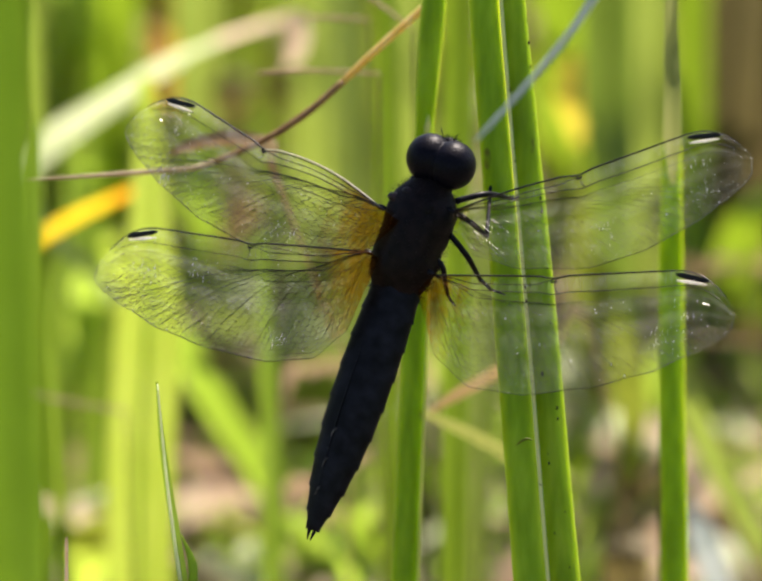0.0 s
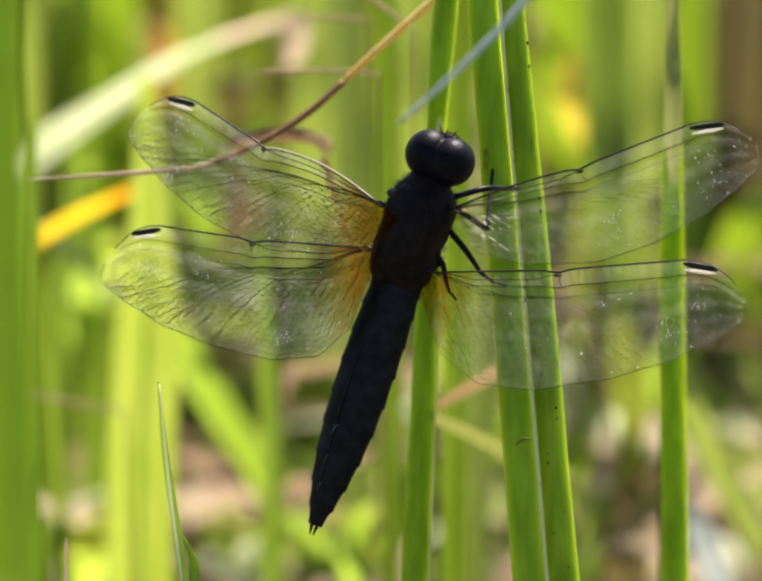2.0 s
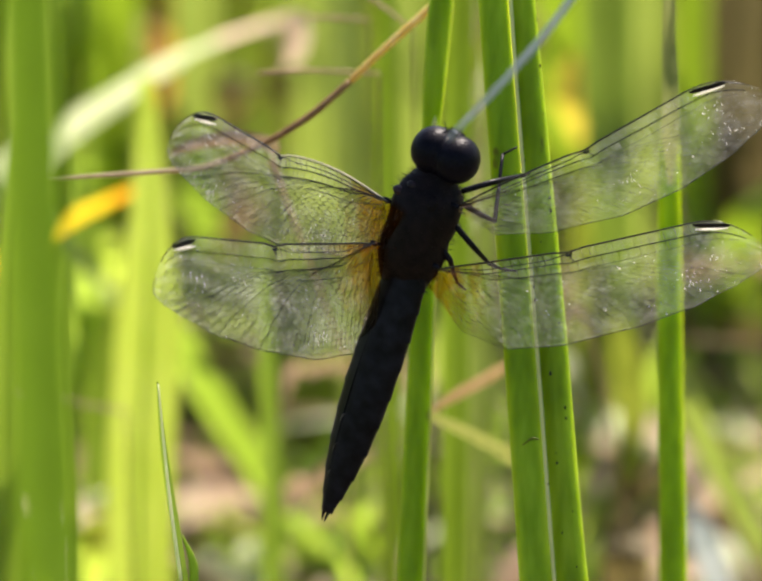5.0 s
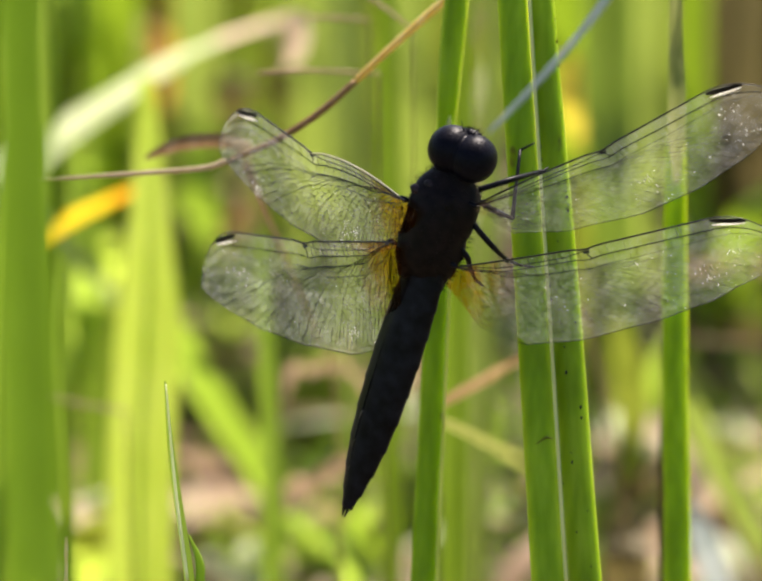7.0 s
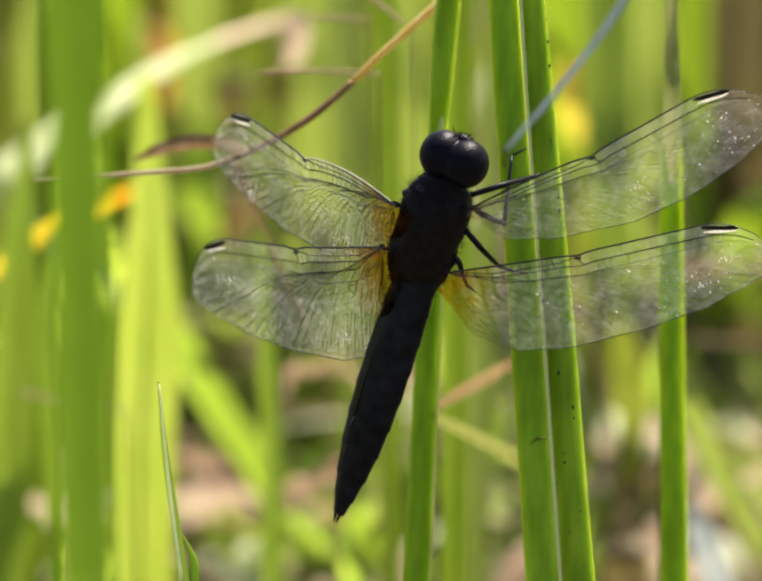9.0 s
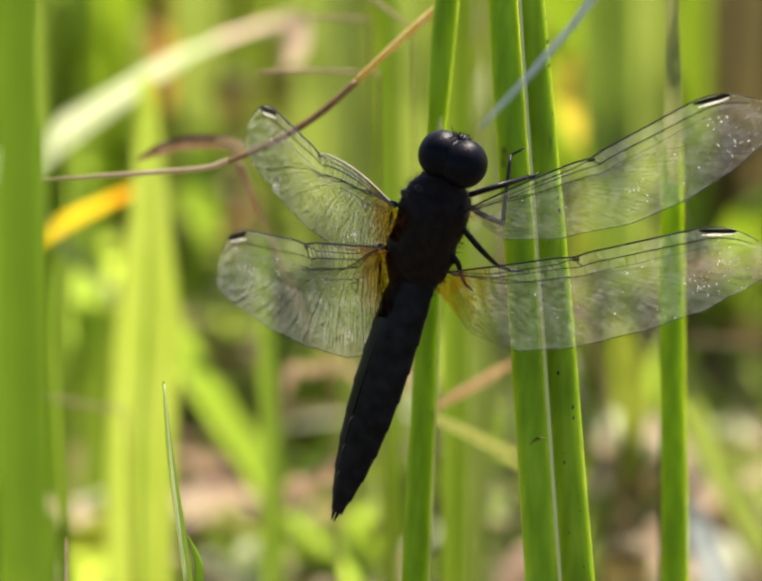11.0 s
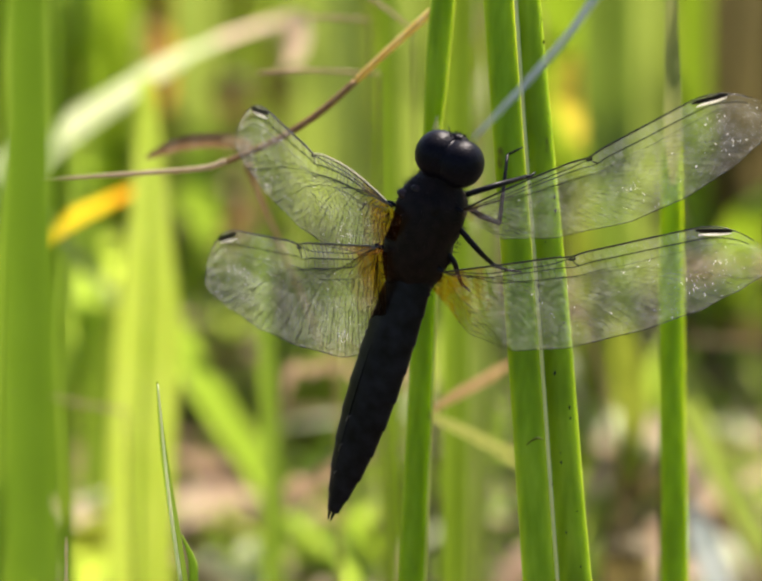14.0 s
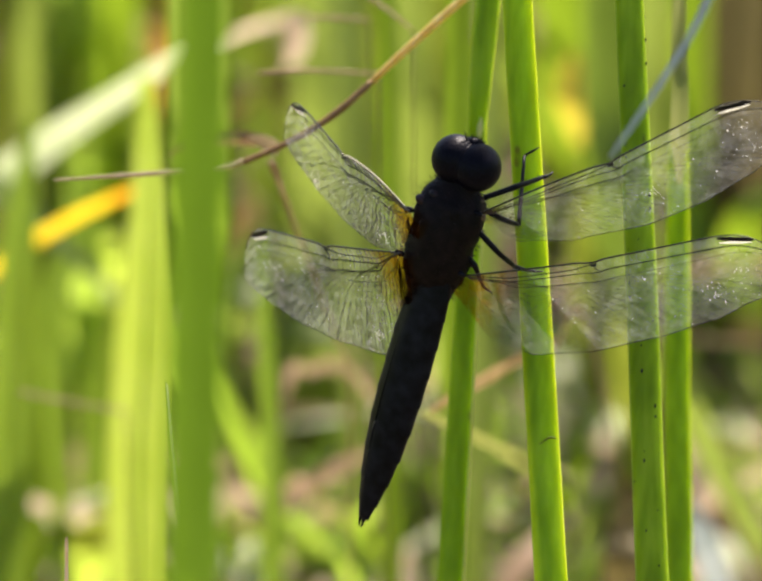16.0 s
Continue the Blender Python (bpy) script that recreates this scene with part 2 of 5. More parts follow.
SKIN_PLAIN = membrane_material("plain_wing_skin", 0.05, 0.20, (0.93, 0.80, 0.5), 0.55)
GLEAM = body_material("tail_gleam", (0.02, 0.018, 0.016), (0.13, 0.12, 0.11), 0.4, 1500, 0.4)
VEIN = vein_material()
NET = net_material()
COSTA = body_material("wing_front_edge", (0.010, 0.007, 0.005), (0.025, 0.017, 0.011), 0.3, 2000, 0.4)
SUNLIT_RIM = plant_material("wing_rim_sunlit", (0.50, 0.48, 0.36), (0.62, 0.60, 0.46), (0.72, 0.70, 0.58), (0.75, 0.72, 0.55), 0.5, 0.35)
MARK = body_material("wing_mark", (0.006, 0.005, 0.004), (0.012, 0.01, 0.008), 0.4)
# also colours the grains that stand for sun glints on the wings
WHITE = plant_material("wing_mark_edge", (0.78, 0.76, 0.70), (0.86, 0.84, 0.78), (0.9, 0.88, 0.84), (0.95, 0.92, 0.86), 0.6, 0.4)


# ---- mesh helpers ----
def part(name, bm, material, parent, label=""):
    me = bpy.data.meshes.new(name)
    bm.normal_update()
    bm.to_mesh(me)
    bm.free()
    me.materials.append(material)
    ob = new(name, me)
    ob.parent = parent
    return tagged(ob, label)


def spline(points, steps):
    """A smooth line through the points (Catmull-Rom)."""
    pts = [Vector(p) for p in points]
    if len(pts) == 2:
        return [pts[0].lerp(pts[1], i / steps) for i in range(steps + 1)]
    pts = [pts[0] * 2 - pts[1]] + pts + [pts[-1] * 2 - pts[-2]]
    out = []
    for i in range(1, len(pts) - 2):
        a, b, c, d = pts[i - 1:i + 3]
        for k in range(steps):
            t = k / steps
            out.append(0.5 * (2 * b + (c - a) * t + (2 * a - 5 * b + 4 * c - d) * t * t + (3 * b - a - 3 * c + d) * t ** 3))
    out.append(pts[-2])
    return out


def at_share(values, s):
    if not isinstance(values, (list, tuple)):
        return values
    f = s * (len(values) - 1)
    i = min(int(f), len(values) - 2)
    return values[i] + (values[i + 1] - values[i]) * (f - i)


def sweep(bm, points, widths, flat=1.0, side=(1, 0, 0), sides=8, steps=8, fold=0.0, wobble=0.0, twist=0.0, smooth=True):
    """A closed stem or blade along the line: widths are whole widths, flat is thickness over width, fold lifts the edges."""
    line = spline(points, steps)
    rings = []
    for i, p in enumerate(line):
        s = i / (len(line) - 1)
        tan = (line[min(i + 1, len(line) - 1)] - line[max(i - 1, 0)]).normalized()
        x = Vector(side)
        x = (x - tan * x.dot(tan)).normalized()
        if twist:
            x = Matrix.Rotation(radians(twist * s), 3, tan) @ x
        y = tan.cross(x)
        w = at_share(widths, s) / 2
        if wobble:
            w *= 1 + wobble * noise.noise(p * 60)
        ring = []
        if flat < 0.2:   # a leaf, thin enough to let light through: one folded sheet with a midrib
            for k in range(7):
                cx = k / 3 - 1
                ring.append(bm.verts.new(p + x * cx * w + y * w * (fold * abs(cx) ** 1.4 - (0.08 if k == 3 else 0))))
        else:
            for k in range(sides):
                a = 2 * math.pi * k / sides
                cx, cy = math.cos(a), math.sin(a)
                ring.append(bm.verts.new(p + x * cx * w + y * (cy * w * flat + fold * w * cx * cx)))
        rings.append(ring)
    n = len(rings[0])
    for r0, r1 in zip(rings, rings[1:]):
        for k in range(n - 1 if flat < 0.2 else n):
            f = bm.faces.new((r0[k], r0[(k + 1) % n], r1[(k + 1) % n], r1[k]))
            f.smooth = smooth
    if flat >= 0.2:
        bm.faces.new(rings[0][::-1])
        bm.faces.new(rings[-1])
    return bm


def moved(points, origin):
    o = Vector(origin)
    return [Vector(p) - o for p in points]


def thing(name, at, label, category, group=""):
    ob = new(name)
    ob.empty_display_size = 0.01
    ob.matrix_basis = Matrix.Translation(at)
    return tagged(ob, label, category, group)


def blade_plant(name, label, points, widths, material, category="grass", group="grass blades", flat=0.10, fold=0.25, side=(1, 0, 0), twist=0.0, sides=8, piece="blade", wobble=0.06):
    """One grass plant of a single blade, its foot at the first point."""
    ob = thing(name, points[0], label, category, group)
    leaf = part(piece, sweep(bmesh.new(), moved(points, points[0]), widths, flat, side, sides, 8, fold, wobble, twist), material, ob)
    rib = [w * 0.09 for w in widths]
    part("midrib", sweep(bmesh.new(), moved(points, points[0]), rib, 0.8, side, 5, 8), material, leaf)
    return ob


# ---- ground ----
def ground_material():
    """Bare earth between the plants, short green turf farther out."""
    mat, nt, bsdf, out = base_material("marsh_ground")
    tc = nt.nodes.new("ShaderNodeTexCoord")
    soil = ramp(nt, noise_of(nt, tc.outputs["Object"], 70, 6), [(0.34, (0.05, 0.040, 0.022)), (0.5, (0.10, 0.078, 0.044)), (0.66, (0.17, 0.14, 0.08))])
    turf = ramp(nt, noise_of(nt, tc.outputs["Object"], 9, 8), [(0.3, (0.035, 0.055, 0.012)), (0.5, (0.07, 0.11, 0.02)), (0.7, (0.13, 0.15, 0.05))])
    ln = nt.nodes.new("ShaderNodeVectorMath")
    ln.operation = "LENGTH"
    nt.links.new(tc.outputs["Object"], ln.inputs[0])
    wide = nt.nodes.new("ShaderNodeMath")
    wide.operation = "MULTIPLY_ADD"
    wide.inputs[1].default_value = 2.2
    nt.links.new(noise_of(nt, tc.outputs["Object"], 2.2, 7), wide.inputs[0])
    nt.links.new(ln.outputs["Value"], wide.inputs[2])
    mask = nt.nodes.new("ShaderNodeMapRange")
    mask.inputs["From Min"].default_value, mask.inputs["From Max"].default_value = 1.6, 2.1
    nt.links.new(wide.outputs[0], mask.inputs["Value"])
    mix = nt.nodes.new("ShaderNodeMix")
    mix.data_type = "RGBA"
    nt.links.new(mask.outputs[0], mix.inputs[0])
    nt.links.new(soil, mix.inputs[6])
    nt.links.new(turf, mix.inputs[7])
    nt.links.new(mix.outputs[2], bsdf.inputs["Base Color"])
    bsdf.inputs["Roughness"].default_value = 0.9
    bump = nt.nodes.new("ShaderNodeBump")
    bump.inputs["Strength"].default_value, bump.inputs["Distance"].default_value = 0.6, 0.004
    nt.links.new(noise_of(nt, tc.outputs["Object"], 160, 5), bump.inputs["Height"])
    nt.links.new(bump.outputs[0], bsdf.inputs["Normal"])
    return mat


def ground():
    bm = bmesh.new()
    n, half = 60, 0.9
    grid = [[None] * (n + 1) for _ in range(n + 1)]
    for i in range(n + 1):
        for j in range(n + 1):
            u, v = 2 * i / n - 1, 2 * j / n - 1
            x, y = half * u * (1 + 250 * abs(u) ** 9), 0.3 + half * v * (1 + 250 * abs(v) ** 9)
            z = 0.006 * noise.noise(Vector((x * 14, y * 14, 0))) + 0.004 * noise.noise(Vector((x * 45, y * 45, 3)))
            grid[i][j] = bm.verts.new((x, y, z))
    for i in range(n):
        for j in range(n):
            bm.faces.new((grid[i][j], grid[i + 1][j], grid[i + 1][j + 1], grid[i][j + 1])).smooth = True
    me = bpy.data.meshes.new("ground")
    bm.to_mesh(me)
    bm.free()
    me.materials.append(ground_material())
    tagged(new("ground", me), "dark damp earth under marsh grass", "ground", kind="structure")


ground()


def scatter(name, label, category, material, count, seed, xr, yr, maker):
    rnd = random.Random(seed)
    bm = bmesh.new()
    for _ in range(count):
        maker(bm, rnd, rnd.uniform(*xr), rnd.uniform(*yr))
    me = bpy.data.meshes.new(name)
    bm.to_mesh(me)
    bm.free()
    me.materials.append(material)
    return tagged(new(name, me), label, category, kind="stuff")


def litter_leaf(bm, rnd, x, y):
    a, l, w = rnd.uniform(0, 6.28), rnd.uniform(0.010, 0.042), rnd.uniform(0.0015, 0.0075)
    d = Vector((math.cos(a), math.sin(a), rnd.uniform(-0.2, 0.6)))
    p = Vector((x, y, rnd.uniform(0.001, 0.016)))
    sweep(bm, [p - d * l / 2, p + Vector((0, 0, 0.003)), p + d * l / 2], [w * 0.3, w, w * 0.2], 0.12, (-d.y, d.x, rnd.uniform(-0.4, 0.4)), 5, 3)


def far_blade(bm, rnd, x, y, top=(0.05, 0.16), lean=0.05):
    h = rnd.uniform(*top)
    w = rnd.uniform(0.0022, 0.0055)
    b = Vector((x, y, -0.003))
    t = Vector((x + rnd.uniform(-lean, lean), y + rnd.uniform(-0.03, 0.05), h))
    m = b.lerp(t, 0.55) + Vector((rnd.uniform(-0.006, 0.006), 0, 0.01))
    sweep(bm, [b, m, t], [w, w * 0.9, w * 0.1], 0.1, (1, rnd.uniform(-0.8, 0.8), 0), 4, 4)


scatter("dry_litter", "brown and straw-coloured dead leaves on the earth", "leaf litter", DRY, 700, 3, (-0.16, 0.16), (0.12, 0.75), litter_leaf)
scatter("pale_litter", "bleached scraps of dead grass on the earth", "leaf litter", BUFF, 220, 4, (-0.14, 0.14), (0.15, 0.7), litter_leaf)
scatter("back_grass", "dense olive marsh grass behind the reeds", "grass", OLIVE, 260, 5, (-0.14, 0.14), (0.34, 0.75), far_blade)
scatter("bright_grass", "sunlit lime marsh grass behind the reeds", "grass", LIME, 90, 6, (-0.14, 0.14), (0.36, 0.75), far_blade)


def sprout(bm, rnd, x, y):
    a, l, w = rnd.uniform(0, 6.28), rnd.uniform(0.010, 0.032), rnd.uniform(0.0014, 0.0038)
    d = Vector((math.cos(a) * 0.8, math.sin(a) * 0.5, rnd.uniform(0.2, 1.0))).normalized() * l
    p = Vector((x, y, 0.0))
    sweep(bm, [p, p + d * 0.6 + Vector((0, 0, 0.003)), p + d], [w * 0.4, w, w * 0.1], 0.12, (-d.y, d.x, rnd.uniform(-0.3, 0.3) * l), 5, 3, 0.2)


scatter("green_sprouts", "small lime sprouts between dead leaves", "sprouts", LIME, 420, 21, (-0.09, 0.09), (0.2, 0.6), sprout)
scatter("dull_sprouts", "dull green small leaves near the earth", "sprouts", BLADE, 460, 22, (-0.09, 0.09), (0.2, 0.6), sprout)
scatter("bleached_scraps", "bleached whitish scraps of dead leaf", "leaf litter", PALE, 45, 23, (-0.09, 0.09), (0.2, 0.6), litter_leaf)


def field_blade(bm, rnd, x, y):
    if abs(x) > 0.2 or y > 0.8 or y < -1.3:
        far_blade(bm, rnd, x, y, (0.10, 0.32), 0.1)


scatter("meadow_grass", "green marsh grass of the meadow around", "grass", BLADE, 16000, 7, (-3.0, 3.0), (-3.0, 4.5), field_blade)


# ---- blurred plants behind ----
def background_plants():
    bp = blade_plant
    lime, soft, olive = "broad lime blade lit through from behind", "dull green grass blade in half shade", "dark olive grass blade in shade"
    # the bright upright blade and those that lean by it
    bp("grass_blade", lime, [(-0.0254, 0.1608, -0.0000), (-0.0271, 0.1651, 0.0133), (-0.0277, 0.1737, 0.0399), (-0.0268, 0.1789, 0.0559), (-0.0266, 0.1833, 0.0692), (-0.0270, 0.1883, 0.0846)], [0.006, 0.0074, 0.0076, 0.0078, 0.0046, 0.0018], BRIGHT, fold=0.06)
    bp("grass_blade", "dull olive blade beside the broad one", [(-0.0303, 0.1923, 0.0000), (-0.0299, 0.1932, 0.0028), (-0.0299, 0.2003, 0.0246), (-0.0303, 0.2074, 0.0465), (-0.0283, 0.2136, 0.0655)], [0.003, 0.0036, 0.0036, 0.0030, 0.0006], OLIVE)
    bp("grass_blade", "slanting lime blade lit through from behind", [(-0.0087, 0.2560, 0.0000), (-0.0140, 0.2401, 0.0176), (-0.0202, 0.2335, 0.0298), (-0.0244, 0.2264, 0.0402), (-0.0280, 0.2194, 0.0510)], [0.0040, 0.0042, 0.0042, 0.0040, 0.001], MID)
    bp("grass_blade", soft, [(-0.0115, 0.1398, 0.0000), (-0.0120, 0.1480, 0.0255), (-0.0123, 0.1548, 0.0464), (-0.0128, 0.1589, 0.0590), (-0.0134, 0.1637, 0.0736)], [0.002, 0.0026, 0.0024, 0.0022, 0.0006], MID)
    bp("grass_blade", "broad short lime blade leaning over", [(-0.0023, 0.225, 0.0), (-0.0047, 0.232, 0.0045), (-0.0076, 0.232, 0.0091), (-0.0099, 0.23, 0.0139), (-0.0115, 0.228, 0.0174)], [0.0075, 0.0075, 0.0064, 0.0040, 0.0008], LIME)
    bp("grass_blade", "short yellow-green leaf near the earth", [(-0.0376, 0.2348, 0.0000), (-0.0364, 0.2268, 0.0091), (-0.0345, 0.2190, 0.0175), (-0.0317, 0.2201, 0.0208)], [0.004, 0.0058, 0.0052, 0.001], BRIGHT)
    bp("grass_blade", "yellowing short grass blade", [(-0.0402, 0.3279, -0.0000), (-0.0372, 0.2644, 0.0276), (-0.0364, 0.2560, 0.0342), (-0.0367, 0.2480, 0.0418)], [0.004, 0.0050, 0.0046, 0.001], LIME)
    bp("grass_blade", "muted lime blade behind the bright one", [(-0.0232, 0.3774, -0.0000), (-0.0224, 0.3161, 0.0250), (-0.0235, 0.3079, 0.0322), (-0.0232, 0.3095, 0.0369), (-0.0220, 0.3112, 0.0422)], [0.002, 0.0030, 0.0052, 0.0044, 0.001], MID)
    bp("grass_blade", "short lime blade beside the yellow leaf", [(-0.0374, 0.3564, 0.0000), (-0.0352, 0.2858, 0.0289), (-0.0354, 0.2775, 0.0355), (-0.0363, 0.2788, 0.0395)], [0.003, 0.0054, 0.0056, 0.001], BRIGHT)
    # left border and upper left
    bp("grass_blade", lime, [(-0.0352, 0.2449, 0.0000), (-0.0349, 0.2494, 0.0137), (-0.0355, 0.2549, 0.0308), (-0.0366, 0.2586, 0.0421), (-0.0384, 0.2623, 0.0535)], [0.003, 0.0034, 0.0050, 0.0044, 0.001], MID)
    bp("grass_blade", lime, [(-0.0381, 0.2134, 0.0000), (-0.0384, 0.2210, 0.0236), (-0.0393, 0.2264, 0.0402), (-0.0387, 0.2304, 0.0524)], [0.002, 0.0026, 0.0036, 0.001], MID)
    bp("grass_blade", soft, [(-0.0437, 0.1713, 0.0000), (-0.0434, 0.1780, 0.0205), (-0.0428, 0.1867, 0.0474), (-0.0420, 0.1919, 0.0635), (-0.0408, 0.1963, 0.0769)], [0.004, 0.0050, 0.0050, 0.0040, 0.001], MID)
    bp("grass_blade", "lime grass blade at the border", [(-0.0425, 0.2239, 0.0000), (-0.0419, 0.2305, 0.0203), (-0.0417, 0.2359, 0.0370), (-0.0437, 0.2417, 0.0549)], [0.003, 0.0034, 0.0034, 0.001], BLADE)
    bp("grass_blade", olive, [(-0.0437, 0.3605, 0.0000), (-0.0437, 0.3463, 0.0208), (-0.0443, 0.3330, 0.0448), (-0.0449, 0.3196, 0.0682)], [0.005, 0.006, 0.006, 0.004], SAGE)
    bp("grass_blade", lime, [(-0.0399, 0.3647, 0.0000), (-0.0396, 0.3483, 0.0269), (-0.0399, 0.3338, 0.0472), (-0.0400, 0.3196, 0.0682)], [0.005, 0.007, 0.007, 0.004], LIME)
    bp("grass_blade", soft, [(-0.0358, 0.3689, -0.0000), (-0.0351, 0.3483, 0.0269), (-0.0343, 0.3338, 0.0472), (-0.0331, 0.3196, 0.0682)], [0.005, 0.006, 0.006, 0.004], BLADE)
    bp("grass_blade", "orange-brown withered grass blade", [(-0.0293, 0.4282, 0.0000), (-0.0291, 0.4081, 0.0167), (-0.0291, 0.4009, 0.0272), (-0.0291, 0.3956, 0.0432)], [0.001, 0.0024, 0.0030, 0.003], RUST)
    bp("grass_blade", soft, [(-0.0245, 0.3774, -0.0000), (-0.0239, 0.3483, 0.0269), (-0.0239, 0.3338, 0.0472), (-0.0238, 0.3196, 0.0682)], [0.004, 0.005, 0.006, 0.005], SAGE)
    bp("grass_blade", soft, [(-0.0093, 0.3605, 0.0000), (-0.0084, 0.3292, 0.0328), (-0.0078, 0.3242, 0.0500), (-0.0077, 0.3196, 0.0682)], [0.005, 0.006, 0.006, 0.004], SAGE)
    bp("grass_blade", soft, [(-0.0029, 0.2344, 0.0000), (-0.0029, 0.2454, 0.0339), (-0.0037, 0.2527, 0.0564), (-0.0050, 0.2619, 0.0846)], [0.003, 0.0040, 0.0050, 0.004], SAGE)
    bp("grass_blade", soft, [(0.0012, 0.1503, 0.0000), (0.0012, 0.1643, 0.0432), (0.0009, 0.1746, 0.0748), (0.0003, 0.1849, 0.1065)], [0.002, 0.0026, 0.0030, 0.002], BLADE)
    bp("grass_blade", soft, [(0.0056, 0.3605, 0.0000), (0.0041, 0.3196, 0.0357), (0.0032, 0.3146, 0.0529), (0.0022, 0.3100, 0.0709)], [0.004, 0.006, 0.006, 0.004], SAGE)
    # behind the reeds
    bp("grass_blade", "pale green blade behind the head", [(0.0077, 0.0872, 0.0000), (0.0079, 0.1043, 0.0528), (0.0082, 0.1157, 0.0878), (0.0087, 0.1271, 0.1229)], [0.0022, 0.0026, 0.0030, 0.003], BLADE)
    bp("grass_blade", soft, [(0.0113, 0.1713, 0.0000), (0.0113, 0.1832, 0.0366), (0.0122, 0.1919, 0.0635), (0.0139, 0.2041, 0.1010)], [0.002, 0.003, 0.003, 0.002], SAGE)
    bp("grass_blade", lime, [(0.0257, 0.3903, -0.0000), (0.0244, 0.3483, 0.0269), (0.0236, 0.3330, 0.0448), (0.0227, 0.3196, 0.0682)], [0.003, 0.0060, 0.0066, 0.006], BLADE)
    bp("grass_blade", "grass blade with shade painted in as dark green", [(0.0309, 0.3359, 0.0000), (0.0284, 0.2491, 0.0452), (0.0275, 0.2450, 0.0650), (0.0270, 0.2426, 0.0901)], [0.003, 0.0046, 0.0060, 0.0062], SHADY)
    bp("grass_blade", soft, [(0.0360, 0.3647, 0.0000), (0.0344, 0.3177, 0.0298), (0.0342, 0.3139, 0.0505), (0.0343, 0.3023, 0.0795)], [0.003, 0.0050, 0.0052, 0.004], SAGE)
    bp("grass_blade", soft, [(0.0276, 0.3082, -0.0000), (0.0263, 0.2644, 0.0276), (0.0257, 0.2586, 0.0421), (0.0261, 0.2524, 0.0553)], [0.004, 0.005, 0.005, 0.001], OLIVE)
    bp("grass_blade", "olive grass blade low down", [(0.0317, 0.2853, -0.0000), (0.0306, 0.2427, 0.0255), (0.0297, 0.2352, 0.0348), (0.0283, 0.2273, 0.0430)], [0.003, 0.004, 0.004, 0.001], OLIVE)
    bp("grass_blade", "yellow-green blade leaning sideways", [(0.0511, 0.2453, 0.0000), (0.0441, 0.2196, 0.0191), (0.0397, 0.2125, 0.0296), (0.0365, 0.2049, 0.0388), (0.0350, 0.2062, 0.0426)], [0.004, 0.0032, 0.0036, 0.0030, 0.001], SAGE)
    bp("grass_blade", "blue-white blade near the earth", [(0.0424, 0.2348, 0.0000), (0.0387, 0.1801, 0.0270), (0.0368, 0.1721, 0.0349), (0.0353, 0.1732, 0.0383)], [0.003, 0.0036, 0.0030, 0.001], SNOW)
    bp("grass_blade", soft, [(0.0448, 0.3481, -0.0000), (0.0444, 0.3043, 0.0210), (0.0462, 0.2877, 0.0347), (0.0499, 0.2894, 0.0400)], [0.004, 0.006, 0.006, 0.002], BLADE)
    bp("withered_blade", "brown withered grass blade low down", [(0.0301, 0.2348, 0.0000), (0.0291, 0.1991, 0.0208), (0.0288, 0.2005, 0.0252), (0.0291, 0.2016, 0.0285)], [0.004, 0.0056, 0.0050, 0.001], DULL, "grass", "withered blades")
    bp("grass_blade", "olive grass blade low down", [(0.0247, 0.2365, 0.0000), (0.0263, 0.2460, 0.0035), (0.0267, 0.2385, 0.0125), (0.0255, 0.2399, 0.0170)], [0.005, 0.006, 0.005, 0.001], SAGE)
    bp("grass_blade", "green grass blade low down", [(0.0105, 0.2471, -0.0000), (0.0102, 0.2470, 0.0064), (0.0113, 0.2395, 0.0159), (0.0134, 0.2408, 0.0198)], [0.005, 0.006, 0.005, 0.001], LIME)
    bp("grass_blade", "green grass blade low down", [(0.0088, 0.3082, -0.0000), (0.0089, 0.2728, 0.0210), (0.0085, 0.2644, 0.0276), (0.0070, 0.2663, 0.0334)], [0.005, 0.006, 0.005, 0.001], SAGE)
    bp("grass_blade", soft, [(-0.0103, 0.3160, -0.0000), (-0.0088, 0.2826, 0.0190), (-0.0088, 0.2845, 0.0249), (-0.0100, 0.2864, 0.0307)], [0.005, 0.007, 0.006, 0.001], SAGE)
    bp("grass_blade", soft, [(-0.0200, 0.3359, 0.0000), (-0.0186, 0.2841, 0.0237), (-0.0174, 0.2860, 0.0295), (-0.0161, 0.2879, 0.0353)], [0.005, 0.006, 0.006, 0.001], SAGE)
    bp("grass_blade", "dull green grass blade in half shade", [(0.040600000000000004, 0.37, 0.0), (0.0396, 0.3, 0.0211), (0.0395, 0.3, 0.0341), (0.0394, 0.3, 0.0482), (0.0394, 0.3, 0.0706)], [0.002, 0.0030, 0.0040, 0.0044, 0.0040], BLADE)
